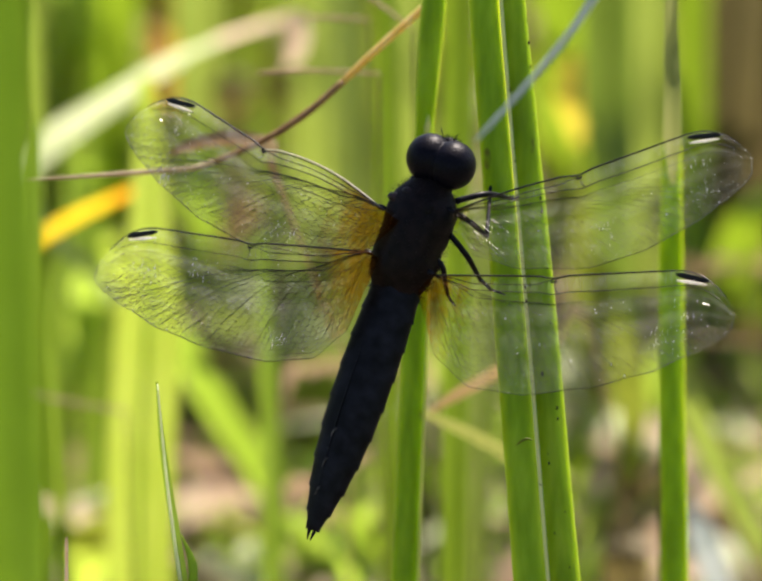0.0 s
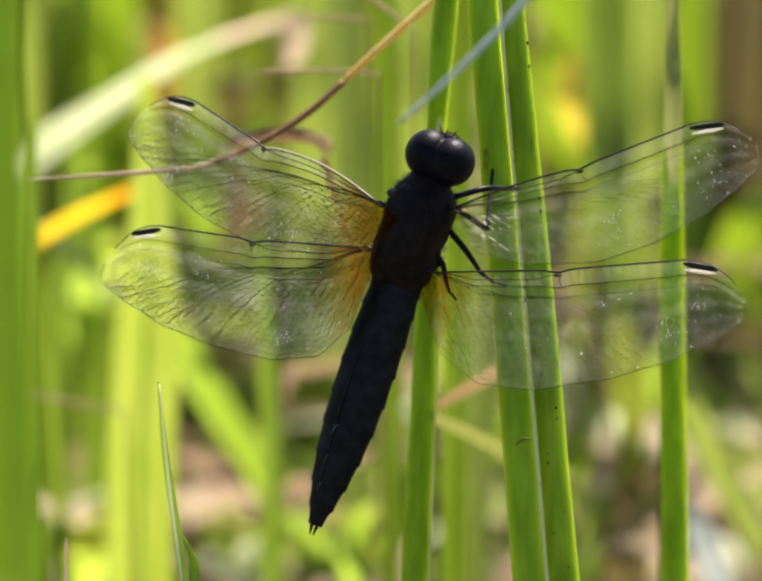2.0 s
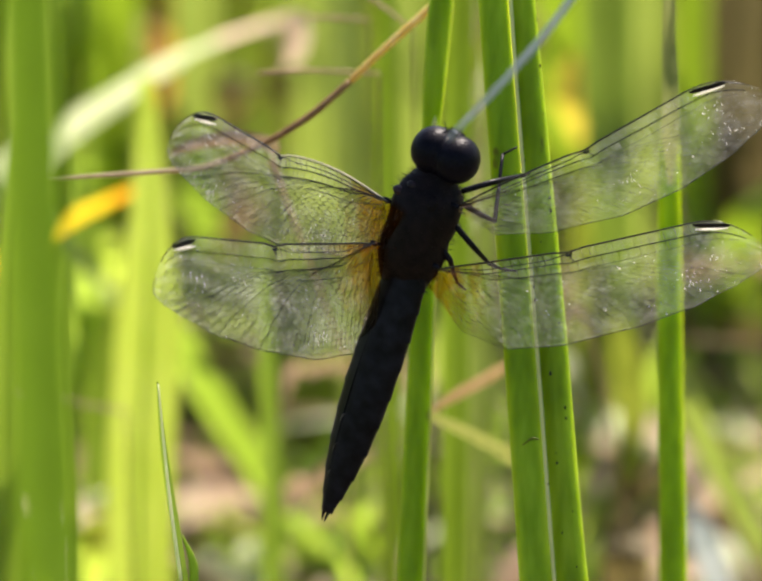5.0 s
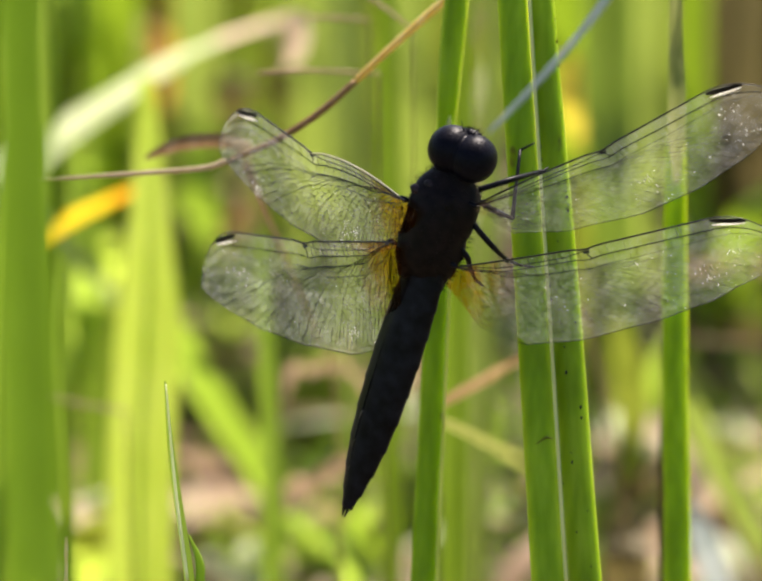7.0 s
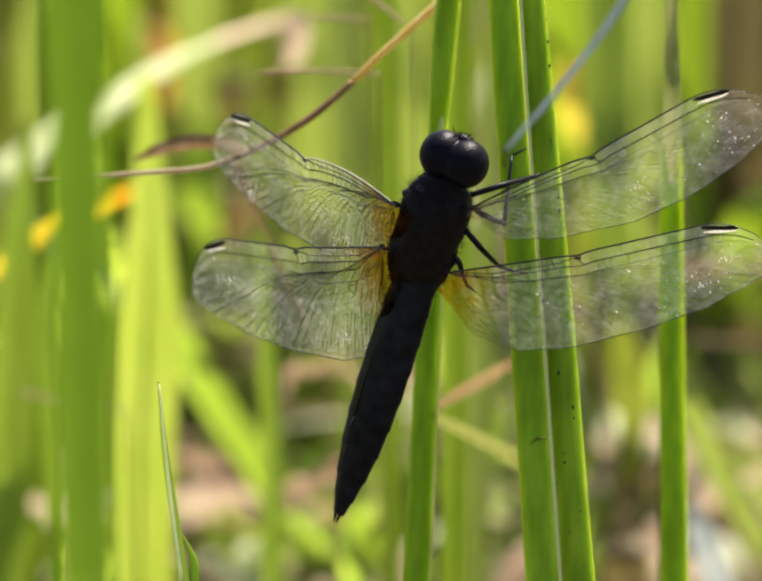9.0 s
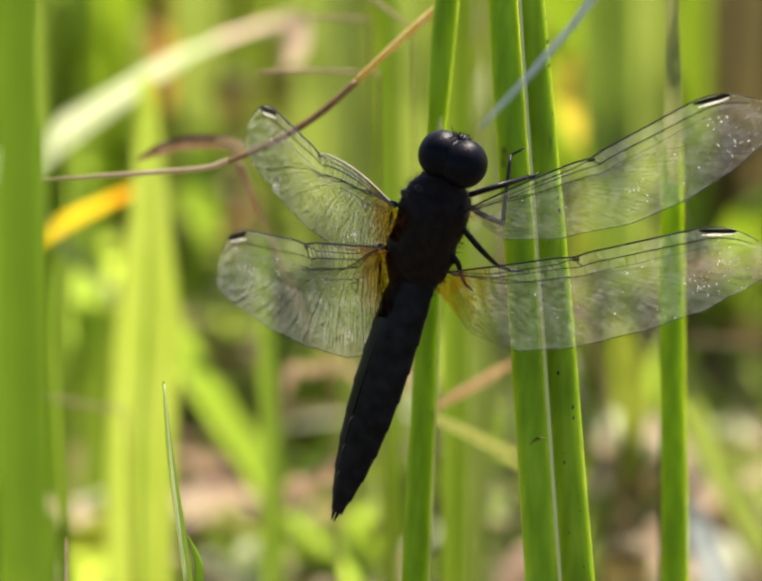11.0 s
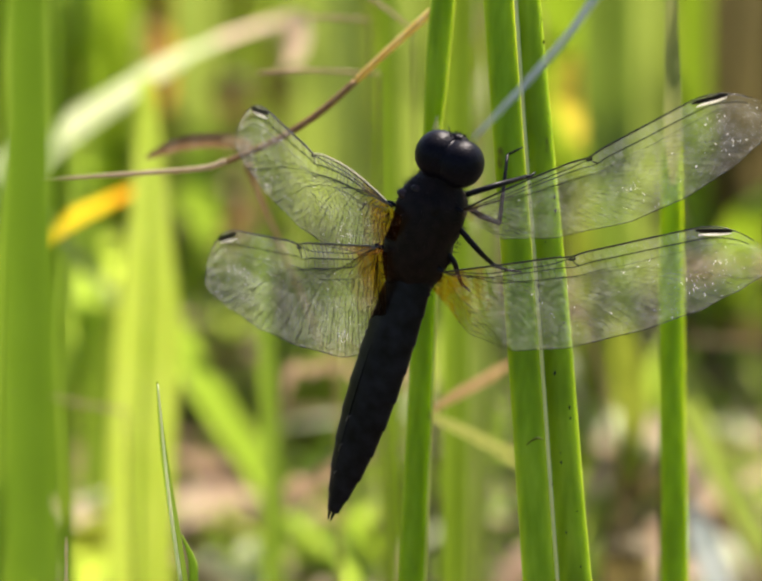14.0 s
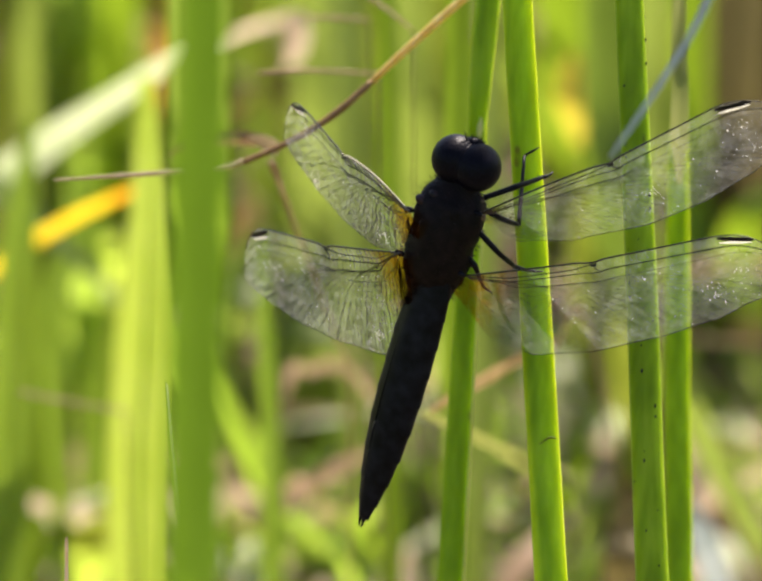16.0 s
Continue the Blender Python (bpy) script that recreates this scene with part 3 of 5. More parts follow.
    # withered clump in the upper corner
    for foot, mid, top, w, mat in (
        ((0.0473, 0.3860, 0.0000), (0.0467, 0.3493, 0.0299), (0.0470, 0.3379, 0.0597), 0.0090, UMBER),
        ((0.0446, 0.4079, -0.0000), (0.0443, 0.3895, 0.0244), (0.0432, 0.3764, 0.0487), 0.0070, OLIVE),
        ((0.0529, 0.3774, -0.0000), (0.0498, 0.3292, 0.0328), (0.0500, 0.3177, 0.0623), 0.0090, UMBER),
        ((0.0446, 0.3647, 0.0000), (0.0448, 0.3381, 0.0280), (0.0489, 0.3315, 0.0400), 0.0060, UMBER),
    ):
        bp("withered_blade", "broad brown withered grass blade", [foot, mid, top], [w * 0.6, w, w * 0.8], mat, "grass", "withered blades")
    bp("dead_leaf", "dark brown dead leaf bent over", [(-0.0098, 0.4282, 0.0000), (-0.0112, 0.3595, 0.0291), (-0.0143, 0.3508, 0.0348), (-0.0180, 0.3413, 0.0378), (-0.0225, 0.3409, 0.0365)], [0.002, 0.0040, 0.0058, 0.0060, 0.002], DULL, "leaf", "dead leaves")
    # bent and withered leaves
    pale = bp("bent_leaf", "pale bleached leaf bent over sideways", [(-0.0640, 0.2100, 0.0000), (-0.0590, 0.2220, 0.0450), (-0.0536, 0.2250, 0.0547), (-0.0490, 0.2280, 0.0574), (-0.0434, 0.2320, 0.0601), (-0.0378, 0.2350, 0.0634), (-0.0315, 0.2370, 0.0671), (-0.0241, 0.2380, 0.0717), (-0.0183, 0.2380, 0.0743)], [0.0018, 0.0026, 0.0044, 0.0058, 0.0064, 0.0068, 0.0065, 0.0062, 0.0056], BLEACHED, "leaf", "", fold=0.12, side=(1, 0.9, 0))
    part("leaf_tip", sweep(bmesh.new(), moved([(-0.0192, 0.2360, 0.0746), (-0.0142, 0.2350, 0.0768), (-0.0116, 0.2350, 0.0774), (-0.0102, 0.2350, 0.0764), (-0.0104, 0.2350, 0.0735), (-0.0114, 0.2350, 0.0717)], (-0.0640, 0.2100, 0.0000)), [0.0054, 0.0050, 0.0044, 0.0038, 0.0028, 0.0010], 0.1, side=(1, 0.7, 0), fold=0.15, wobble=0.1), ROSE, pale, "pinkish withered tip of the leaf, drooping")
    ripe = bp("yellow_leaf", "ripe yellow and orange leaf leaning over", [(-0.062, 0.18, 0.0), (-0.0569, 0.205, 0.0436), (-0.0511, 0.205, 0.0509), (-0.0448, 0.205, 0.0559), (-0.0396, 0.205, 0.0595), (-0.0344, 0.205, 0.0626), (-0.0307, 0.205, 0.0645)], [0.0014, 0.0022, 0.0034, 0.0050, 0.0056, 0.0054, 0.0046], YELLOW, "leaf", "", side=(1, 0.9, 0))
    part("leaf_tip", sweep(bmesh.new(), moved([(-0.0312, 0.203, 0.0648), (-0.0284, 0.203, 0.0664), (-0.0255, 0.203, 0.0678)], (-0.062, 0.18, 0.0)), [0.0046, 0.0034, 0.0006], 0.1, side=(1, 0.9, 0), fold=0.2), ORANGE, ripe, "orange withering tip")
    bp("grass_blade", "pale sage blade bending down behind the yellow leaf", [(-0.064, 0.2, 0.0), (-0.0571, 0.226, 0.0568), (-0.0531, 0.23, 0.0635), (-0.0491, 0.23, 0.0613), (-0.0445, 0.23, 0.0574), (-0.0392, 0.228, 0.0531), (-0.034, 0.226, 0.0483), (-0.0293, 0.224, 0.0428)], [0.002, 0.003, 0.0044, 0.0050, 0.0046, 0.0032, 0.0016, 0.0004], MIST, side=(0.7, -0.6, 0.7))
    for foot, mid, top, w, mat, label in (
        ((0.0327, 0.2948, 0.0000), (0.0310, 0.2610, 0.0171), (0.0299, 0.2527, 0.0240), 0.0058, PALE, "bleached whitish dead leaf on the earth"),
        ((0.0432, 0.3073, -0.0000), (0.0437, 0.2707, 0.0148), (0.0458, 0.2701, 0.0130), 0.0036, PALE, "bleached whitish dead leaf on the earth"),
        ((-0.0471, 0.2891, 0.0000), (-0.0445, 0.2597, 0.0133), (-0.0427, 0.2590, 0.0111), 0.0044, PALE, "bleached whitish dead leaf on the earth"),
        ((-0.0233, 0.2668, -0.0000), (-0.0196, 0.2483, 0.0103), (-0.0158, 0.2478, 0.0089), 0.0052, BUFF, "buff dry leaf lying on the earth"),
        ((-0.0224, 0.2872, 0.0000), (-0.0184, 0.2687, 0.0086), (-0.0148, 0.2685, 0.0078), 0.0050, DRY, "brown dry leaf lying on the earth"),
        ((-0.0087, 0.2668, -0.0000), (-0.0050, 0.2484, 0.0109), (-0.0002, 0.2481, 0.0098), 0.0060, BUFF, "buff dry leaf lying on the earth"),
        ((0.0101, 0.2742, -0.0000), (0.0130, 0.2581, 0.0082), (0.0154, 0.2577, 0.0070), 0.0052, PALE, "bleached whitish dead leaf on the earth"),
        ((0.0247, 0.3024, 0.0000), (0.0261, 0.2701, 0.0127), (0.0289, 0.2697, 0.0115), 0.0034, ROSE, "pinkish dry leaf lying on the earth"),
        ((0.0297, 0.2779, 0.0000), (0.0316, 0.2586, 0.0099), (0.0340, 0.2583, 0.0088), 0.0040, DRY, "brown dry leaf lying on the earth"),
        ((-0.0117, 0.3299, -0.0000), (-0.0076, 0.2921, 0.0158), (-0.0027, 0.2916, 0.0141), 0.0044, BUFF, "brown dry leaf lying on the earth"),
        ((-0.0213, 0.3817, -0.0000), (-0.0180, 0.3258, 0.0226), (-0.0174, 0.3174, 0.0289), 0.0044, DRY, "dark brown dead leaf standing up"),
        ((0.0074, 0.2853, -0.0000), (0.0092, 0.2687, 0.0086), (0.0110, 0.2690, 0.0095), 0.0040, BUFF, "brown dry leaf lying on the earth"),
        ((0.0213, 0.2872, 0.0000), (0.0226, 0.2591, 0.0113), (0.0247, 0.2588, 0.0105), 0.0034, PALE, "bleached whitish dead leaf on the earth"),
        ((-0.0132, 0.3584, 0.0000), (-0.0111, 0.3146, 0.0203), (-0.0089, 0.3064, 0.0275), 0.0058, SAGE, "dull green leaf standing up"),
        ((-0.0241, 0.4351, 0.0000), (-0.0207, 0.3880, 0.0197), (-0.0166, 0.3789, 0.0242), 0.0060, DRY, "dark brown dead leaf standing up"),
    ):
        bp("dead_leaf", label, [foot, mid, top], [w * 0.3, w, w * 0.2], mat, "leaf", "dead leaves")
    bp("dead_leaf", "buff dead leaf arched over near the earth", [(-0.0128, 0.2, 0.0), (-0.0112, 0.185, 0.0461), (-0.0078, 0.18, 0.0519), (-0.0047, 0.18, 0.0526), (-0.0022, 0.18, 0.0504), (-0.0011, 0.182, 0.0472)], [0.0006, 0.0010, 0.0014, 0.0015, 0.0012, 0.0004], BUFF, "leaf", "dead leaves", side=(0, -0.6, 1), fold=0.1)
    bp("dead_leaf", "dark umber dead leaf near the earth", [(-0.0114, 0.31, 0.0), (-0.0107, 0.292, 0.0052), (-0.007, 0.292, 0.0076), (-0.0033, 0.292, 0.0068), (-0.0015, 0.292, 0.0049)], [0.001, 0.0040, 0.0050, 0.0044, 0.001], UMBER, "leaf", "dead leaves", side=(0, -0.6, 1), fold=0.1)
    small = thing("yellow_leaf", (0.0270, 0.3605, 0.0000), "small yellow leaf on a thin stalk", "leaf")
    o = (0.0270, 0.3605, 0.0000)
    part("stalk", sweep(bmesh.new(), moved([(0.0270, 0.3605, 0.0000), (0.0251, 0.2881, 0.0359), (0.0243, 0.2720, 0.0511)], o), [0.001, 0.0008, 0.0006], 0.7), OLIVE, small)
    part("leaf", sweep(bmesh.new(), moved([(0.0244, 0.2718, 0.0505), (0.0236, 0.2636, 0.0575), (0.0233, 0.2647, 0.0609), (0.0236, 0.2658, 0.0643)], o), [0.001, 0.0042, 0.0040, 0.001], 0.1, fold=0.6), MUSTARD, small)
    bp("bent_leaf", "yellow-green leaf folded over low down", [(0.023, 0.2, 0.0), (0.0216, 0.12, 0.0568), (0.0173, 0.085, 0.0717), (0.0141, 0.077, 0.0765), (0.011, 0.076, 0.0785), (0.008, 0.076, 0.0801), (0.0043, 0.076, 0.0819)], [0.001, 0.0016, 0.0022, 0.0023, 0.0022, 0.0020, 0.0010], KHAKI, "leaf", "", side=(0, -0.6, 1), fold=0.1)
    bp("dry_leaf", "thin straw-brown leaf leaning across", [(0.033, 0.2, 0.0), (0.0231, 0.12, 0.0753), (0.0183, 0.085, 0.0862), (0.014, 0.075, 0.0877), (0.011, 0.074, 0.0862), (0.0079, 0.074, 0.0844), (0.0051, 0.074, 0.0826)], [0.0008, 0.0012, 0.0016, 0.0020, 0.0021, 0.0019, 0.0008], TAN, "leaf", "", side=(0, -0.6, 1), fold=0.1)
    bp("dry_leaf", "straw-brown leaf leaning across low down", [(-0.0161, 0.2705, 0.0000), (-0.0104, 0.1829, 0.0356), (-0.0058, 0.1743, 0.0415), (-0.0013, 0.1750, 0.0436)], [0.0015, 0.0034, 0.0036, 0.0014], BUFF, "leaf", "", side=(0, -0.6, 1), fold=0.1)
    curl = thing("dry_leaf", (-0.004, 0.15, 0.0), "curled dark brown leaf with a cream tip on a limp stalk", "leaf")
    part("stalk", sweep(bmesh.new(), moved([(-0.004, 0.15, 0.0), (-0.0049, 0.11, 0.0698), (-0.0067, 0.092, 0.0846), (-0.0094, 0.078, 0.0967), (-0.012, 0.07, 0.1061), (-0.0139, 0.066, 0.1124)], (-0.004, 0.15, 0.0)), [0.0003, 0.00025, 0.00025, 0.0003, 0.0005, 0.0009], 0.6, sides=6, wobble=0.2), BUFF, curl, "thin limp stalk")
    part("leaf", sweep(bmesh.new(), moved([(-0.0136, 0.064, 0.1142), (-0.0148, 0.064, 0.1151), (-0.0172, 0.064, 0.1154), (-0.0197, 0.064, 0.1152), (-0.0222, 0.064, 0.1145), (-0.0243, 0.064, 0.1135)], (-0.004, 0.15, 0.0)), [0.0008, 0.0013, 0.0016, 0.0015, 0.0012, 0.0003], 0.12, side=(0, 0.3, 1), fold=0.3, wobble=0.2), DRY, curl, "dark brown curled blade of the leaf")
    part("leaf_tip", sweep(bmesh.new(), moved([(-0.0163, 0.061, 0.1164), (-0.0149, 0.061, 0.1161), (-0.0139, 0.061, 0.1155), (-0.0136, 0.061, 0.1146)], (-0.004, 0.15, 0.0)), [0.0004, 0.0013, 0.0017, 0.0007], 0.2, side=(0, 0, 1), fold=0.2), CREAM, curl, "cream curled tip of the leaf")
    bp("dry_leaf", "light brown dead leaf lying across", [(0.0551, 0.3180, 0.0000), (0.0498, 0.3116, 0.0113), (0.0438, 0.3026, 0.0157), (0.0401, 0.3026, 0.0158), (0.0382, 0.3024, 0.0151)], [0.002, 0.0050, 0.0062, 0.0050, 0.001], DRY, "leaf", "")
    bp("dry_leaf", "reddish brown dead leaf", [(0.0594, 0.3605, 0.0000), (0.0486, 0.2862, 0.0300), (0.0434, 0.2768, 0.0334), (0.0392, 0.2767, 0.0330), (0.0367, 0.2765, 0.0326)], [0.002, 0.0034, 0.0040, 0.0030, 0.001], BUFF, "leaf", "")
    return curl


def straw_bits():
    """Thin pale stalks that lie across behind."""
    runs = (
        [(-0.0399, 0.1297, 0.0661), (-0.0340, 0.1293, 0.0650), (-0.0281, 0.1290, 0.0641)],
        [(-0.0128, 0.0735, 0.1198), (-0.0072, 0.0736, 0.1200), (-0.0002, 0.0735, 0.1197)],
        [(-0.0121, 0.1859, 0.0449), (-0.0070, 0.1860, 0.0451), (-0.0014, 0.1857, 0.0444)],
        [(-0.0089, 0.0945, 0.1196), (-0.0048, 0.0945, 0.1195), (-0.0012, 0.0944, 0.1193)],
        [(-0.0032, 0.0763, 0.1284), (-0.0002, 0.0757, 0.1266), (0.0033, 0.0749, 0.1240)],
        [(-0.0052, 0.1696, 0.0595), (-0.0024, 0.1688, 0.0569), (-0.0002, 0.1677, 0.0537)],
        [(0.0371, 0.2264, 0.0402), (0.0417, 0.2263, 0.0399), (0.0476, 0.2262, 0.0395)],
    )
    for run in runs:
        ob = thing("straw", run[0], "thin bleached straw caught in the grass", "straw", "straws")
        part("stem", sweep(bmesh.new(), moved(run, run[0]), [0.0004, 0.0005, 0.0003], 0.8, (0, 1, 0), 6), BUFF, ob)
        end = Vector(run[-1])
        part("stalk", sweep(bmesh.new(), moved([end, end * 0.7 + Vector((end.x + 0.002, end.y, 0)) * 0.3, Vector((end.x + 0.004, end.y, 0))], run[0]), [0.0003, 0.00025, 0.0003], 0.8, (0, 1, 0), 5, 4), DULL, ob, "thin stalk that carries the bent straw")


curled_leaf = background_plants()
straw_bits()


# ---- plants near the dragonfly ----
def reed(name, label, points, widths, material, flat=0.35):
    ob = thing(name, points[0], label, "reed", "reeds")
    part("stem", sweep(bmesh.new(), moved(points, points[0]), widths, flat, sides=16, steps=10, wobble=0.03), material, ob)
    return ob


perch_reed = reed("reed", "light green reed that the dragonfly grips", [(0.0216, -0.0311, 0.0000), (0.0164, -0.0090, 0.0681), (0.0145, -0.0016, 0.0908), (0.0123, 0.0071, 0.1176), (0.0100, 0.0159, 0.1446), (0.0081, 0.0247, 0.1716), (0.0064, 0.0349, 0.2032)], [0.0036, 0.0035, 0.0033, 0.0031, 0.0030, 0.0028, 0.0012], REED)
o = Vector((0.0216, -0.0311, 0.0000))
part("scar", sweep(bmesh.new(), moved([(0.0131, 0.0016, 0.1036), (0.0140, 0.0018, 0.1042), (0.0148, 0.0018, 0.1041)], o), [0.0001, 0.0003, 0.0001], 0.5, side=(0, 0, 1), sides=6), OLIVE, perch_reed, "small brown scar")
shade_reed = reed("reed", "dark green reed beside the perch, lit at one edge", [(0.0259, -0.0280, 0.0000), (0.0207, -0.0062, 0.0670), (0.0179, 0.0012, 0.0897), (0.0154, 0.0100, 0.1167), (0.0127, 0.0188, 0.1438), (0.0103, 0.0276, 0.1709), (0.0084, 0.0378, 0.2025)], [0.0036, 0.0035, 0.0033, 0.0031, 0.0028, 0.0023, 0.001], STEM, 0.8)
o = Vector((0.0259, -0.0280, 0.0000))
part("sheath", sweep(bmesh.new(), moved([(0.0259, -0.0280, 0.0000), (0.0208, -0.0062, 0.0670), (0.0193, -0.0021, 0.0796)], o), [0.0042, 0.0040, 0.0037], 0.85, sides=14), STEM, shade_reed, "leaf sheath wrapped round the foot")
# added strip that carries the pale line between the two reeds
strip_between = thing("dry_stalk", (0.0238, -0.0302, 0.0), "thin pale strip pressed between two green reeds", "grass stalk")
part("stem", sweep(bmesh.new(), moved([(0.0238, -0.0302, 0.0), (0.0163, -0.0013, 0.08795), (0.0142, 0.0068, 0.11275), (0.0119, 0.0156, 0.13975), (0.01, 0.0243, 0.16675)], (0.0238, -0.0302, 0.0)), [0.0008, 0.0008, 0.0008, 0.0007, 0.0005], 0.15, sides=8, wobble=0.05), PALE_STRIP, strip_between)
bm, rnd = bmesh.new(), random.Random(31)
for k in range(26):
    f = (k + rnd.uniform(-0.4, 0.4)) / 25
    a, b = Vector((0.0141, 0.0169, 0.1443)), Vector((0.0185, -0.0006, 0.0904))
    p = a.lerp(b, f) + Vector((rnd.choice((0.0, 0.0, -0.0012, -0.0022)), -0.0012, 0)) - o
    bmesh.ops.create_icosphere(bm, subdivisions=1, radius=rnd.uniform(0.00006, 0.00018), matrix=Matrix.Translation(p) @ Matrix.Diagonal((0.8, 0.6, 1.5, 1)))
part("specks", bm, MARK, shade_reed, "tiny black specks of mould")
right_reed = reed("reed", "slender upright green reed with a drying tip", [(0.03, 0.006, 0.0), (0.0297, 0.035, 0.0777), (0.0295, 0.04, 0.0914), (0.0294, 0.045, 0.1053), (0.0294, 0.048, 0.1183), (0.0296, 0.05, 0.123), (0.0296, 0.05, 0.1256)], [0.0027, 0.00275, 0.0027, 0.0026, 0.0021, 0.0013, 0.0003], STEM, 0.42)
o = Vector((0.03, 0.006, 0.0))
part("dry_tip", sweep(bmesh.new(), moved([(0.0295, 0.046, 0.1163), (0.0294, 0.046, 0.1214), (0.0294, 0.047, 0.1263), (0.0293, 0.05, 0.1315), (0.0293, 0.052, 0.1411)], o), [0.0006, 0.0019, 0.0017, 0.0014, 0.0012], 0.12, sides=8, wobble=0.15, fold=0.2), FADED, right_reed, "faded olive tip of the reed")
for edge in ([(0.0289, 0.051, 0.1238), (0.0289, 0.051, 0.1266), (0.0289, 0.051, 0.1297), (0.0288, 0.051, 0.1333), (0.0288, 0.051, 0.1373)], [(0.0299, 0.051, 0.1266), (0.0298, 0.051, 0.1297), (0.0299, 0.051, 0.1333), (0.0298, 0.051, 0.1373)]):
    part("withered_edge", sweep(bmesh.new(), moved(edge, o), [0.0001, 0.0002, 0.0003, 0.0002, 0.0002], 0.4, sides=6, wobble=0.8), BUFF, right_reed, "brown withered edge of the tip")
thin = thing("dry_stalk", (0.0305, 0.0600, 0.0), "thin dark brown dead stem behind the slender reed", "grass stalk")
part("stem", sweep(bmesh.new(), moved([(0.0305, 0.0600, 0.0)] + [(0.0294, 0.066, 0.067), (0.0292, 0.066, 0.0772), (0.0292, 0.066, 0.0836), (0.0291, 0.066, 0.0932)], (0.0305, 0.0600, 0.0)), [0.0010, 0.0009, 0.0008, 0.0006, 0.0002], 0.7, sides=7, wobble=0.2), DULL, thin)
back_reed = reed("reed", "green reed stalk behind the dragonfly's body", [(0.0008, -0.0075, 0.0000), (0.0018, 0.0120, 0.0600), (0.0024, 0.0196, 0.0832), (0.0032, 0.0255, 0.1014), (0.0043, 0.0330, 0.1245), (0.0048, 0.0360, 0.1337), (0.0051, 0.0378, 0.1394)], [0.0028, 0.0028, 0.0027, 0.0025, 0.0021, 0.0014, 0.0012], STEM, 0.6)
o = Vector((0.0008, -0.0075, 0.0000))
part("leaf_edge", sweep(bmesh.new(), moved([(0.0022, -0.0085, 0.0000), (0.0032, 0.0110, 0.0600), (0.0037, 0.0186, 0.0832), (0.0044, 0.0245, 0.1014), (0.0053, 0.0320, 0.1245)], o), [0.0003, 0.0003, 0.0003, 0.00026, 0.0002], 0.6, sides=6), REED_PALE, back_reed, "thin pale margin of the stalk")
part("leaf", sweep(bmesh.new(), moved([(0.0042, 0.0311, 0.1250), (0.0045, 0.0316, 0.1299), (0.0049, 0.0333, 0.1350), (0.0052, 0.0343, 0.1382), (0.0055, 0.0350, 0.1404)], o), [0.0016, 0.0022, 0.0025, 0.0025, 0.0022], 0.75), STEM, back_reed, "darker leaf above the node")
part("collar", sweep(bmesh.new(), moved([(0.0045, 0.0293, 0.1261), (0.0046, 0.0297, 0.1274), (0.0047, 0.0301, 0.1285)], o), [0.0003, 0.0006, 0.0001], 0.4, sides=6), REED_PALE, back_reed, "pale collar at the leaf node")
front_blade = blade_plant("grass_blade", "broad green blade close before the lens", [(-0.0287, -0.2493, 0.0000), (-0.0290, -0.2030, 0.1424), (-0.0293, -0.1972, 0.1604), (-0.0295, -0.1902, 0.1817), (-0.0295, -0.1833, 0.2032), (-0.0299, -0.1763, 0.2246), (-0.0310, -0.1705, 0.2425)], [0.0042, 0.0046, 0.0046, 0.0045, 0.0043, 0.0036, 0.0006], DEEP, fold=0.1)
small_blade = blade_plant("grass_blade", "young thin grass blade with a pale edge", [(-0.0152, -0.0443, 0.0000), (-0.0177, -0.0171, 0.0837), (-0.0191, -0.0134, 0.0950), (-0.0205, -0.0106, 0.1037), (-0.0211, -0.0091, 0.1081), (-0.0216, -0.0075, 0.1132)], [0.0012, 0.0013, 0.0010, 0.0008, 0.0006, 0.0002], MID)
o = Vector((-0.0152, -0.0443, 0.0000))
part("leaf_edge", sweep(bmesh.new(), moved([(-0.0193, -0.0138, 0.0951), (-0.0202, -0.0118, 0.1011), (-0.0209, -0.0099, 0.1069), (-0.0215, -0.0079, 0.1131)], o), [0.00034, 0.00032, 0.00026, 0.00016], 0.6, sides=6), PALE, small_blade, "pale dry margin")
part("side_leaf", sweep(bmesh.new(), moved([(-0.0183, -0.0142, 0.0926), (-0.0181, -0.0130, 0.0963), (-0.0192, -0.0120, 0.0992)], o), [0.0009, 0.0009, 0.0001], 0.2, sides=6), LIME, small_blade)
blade_plant("grass_blade", "tiny thin pale grass tip", [(-0.0304, -0.0495, 0.0000), (-0.0301, -0.0193, 0.0929), (-0.0302, -0.0183, 0.0960), (-0.0300, -0.0172, 0.0993)], [0.0003, 0.0003, 0.0002, 0.0001], ROSE)

TWIG_FOOT = (0.0640, -0.0022, 0.0000)
dry_stalk = thing("dry_stalk", TWIG_FOOT, "thin brown dry grass stalk arching over", "grass stalk")
part("stem", sweep(bmesh.new(), moved([TWIG_FOOT, (0.0616, 0.0287, 0.0952), (0.0446, 0.0460, 0.1484), (0.0227, 0.0468, 0.1507), (0.0086, 0.0432, 0.1396), (0.0037, 0.0419, 0.1356), (-0.0007, 0.0406, 0.1319), (-0.0039, 0.0397, 0.1290)], TWIG_FOOT), [0.0012, 0.0012, 0.0012, 0.0012, 0.0011, 0.0010, 0.0009, 0.0008], 0.8, side=(0, 1, 0), sides=8, wobble=0.15), GOLD, dry_stalk, "golden lower stretch of the stalk")
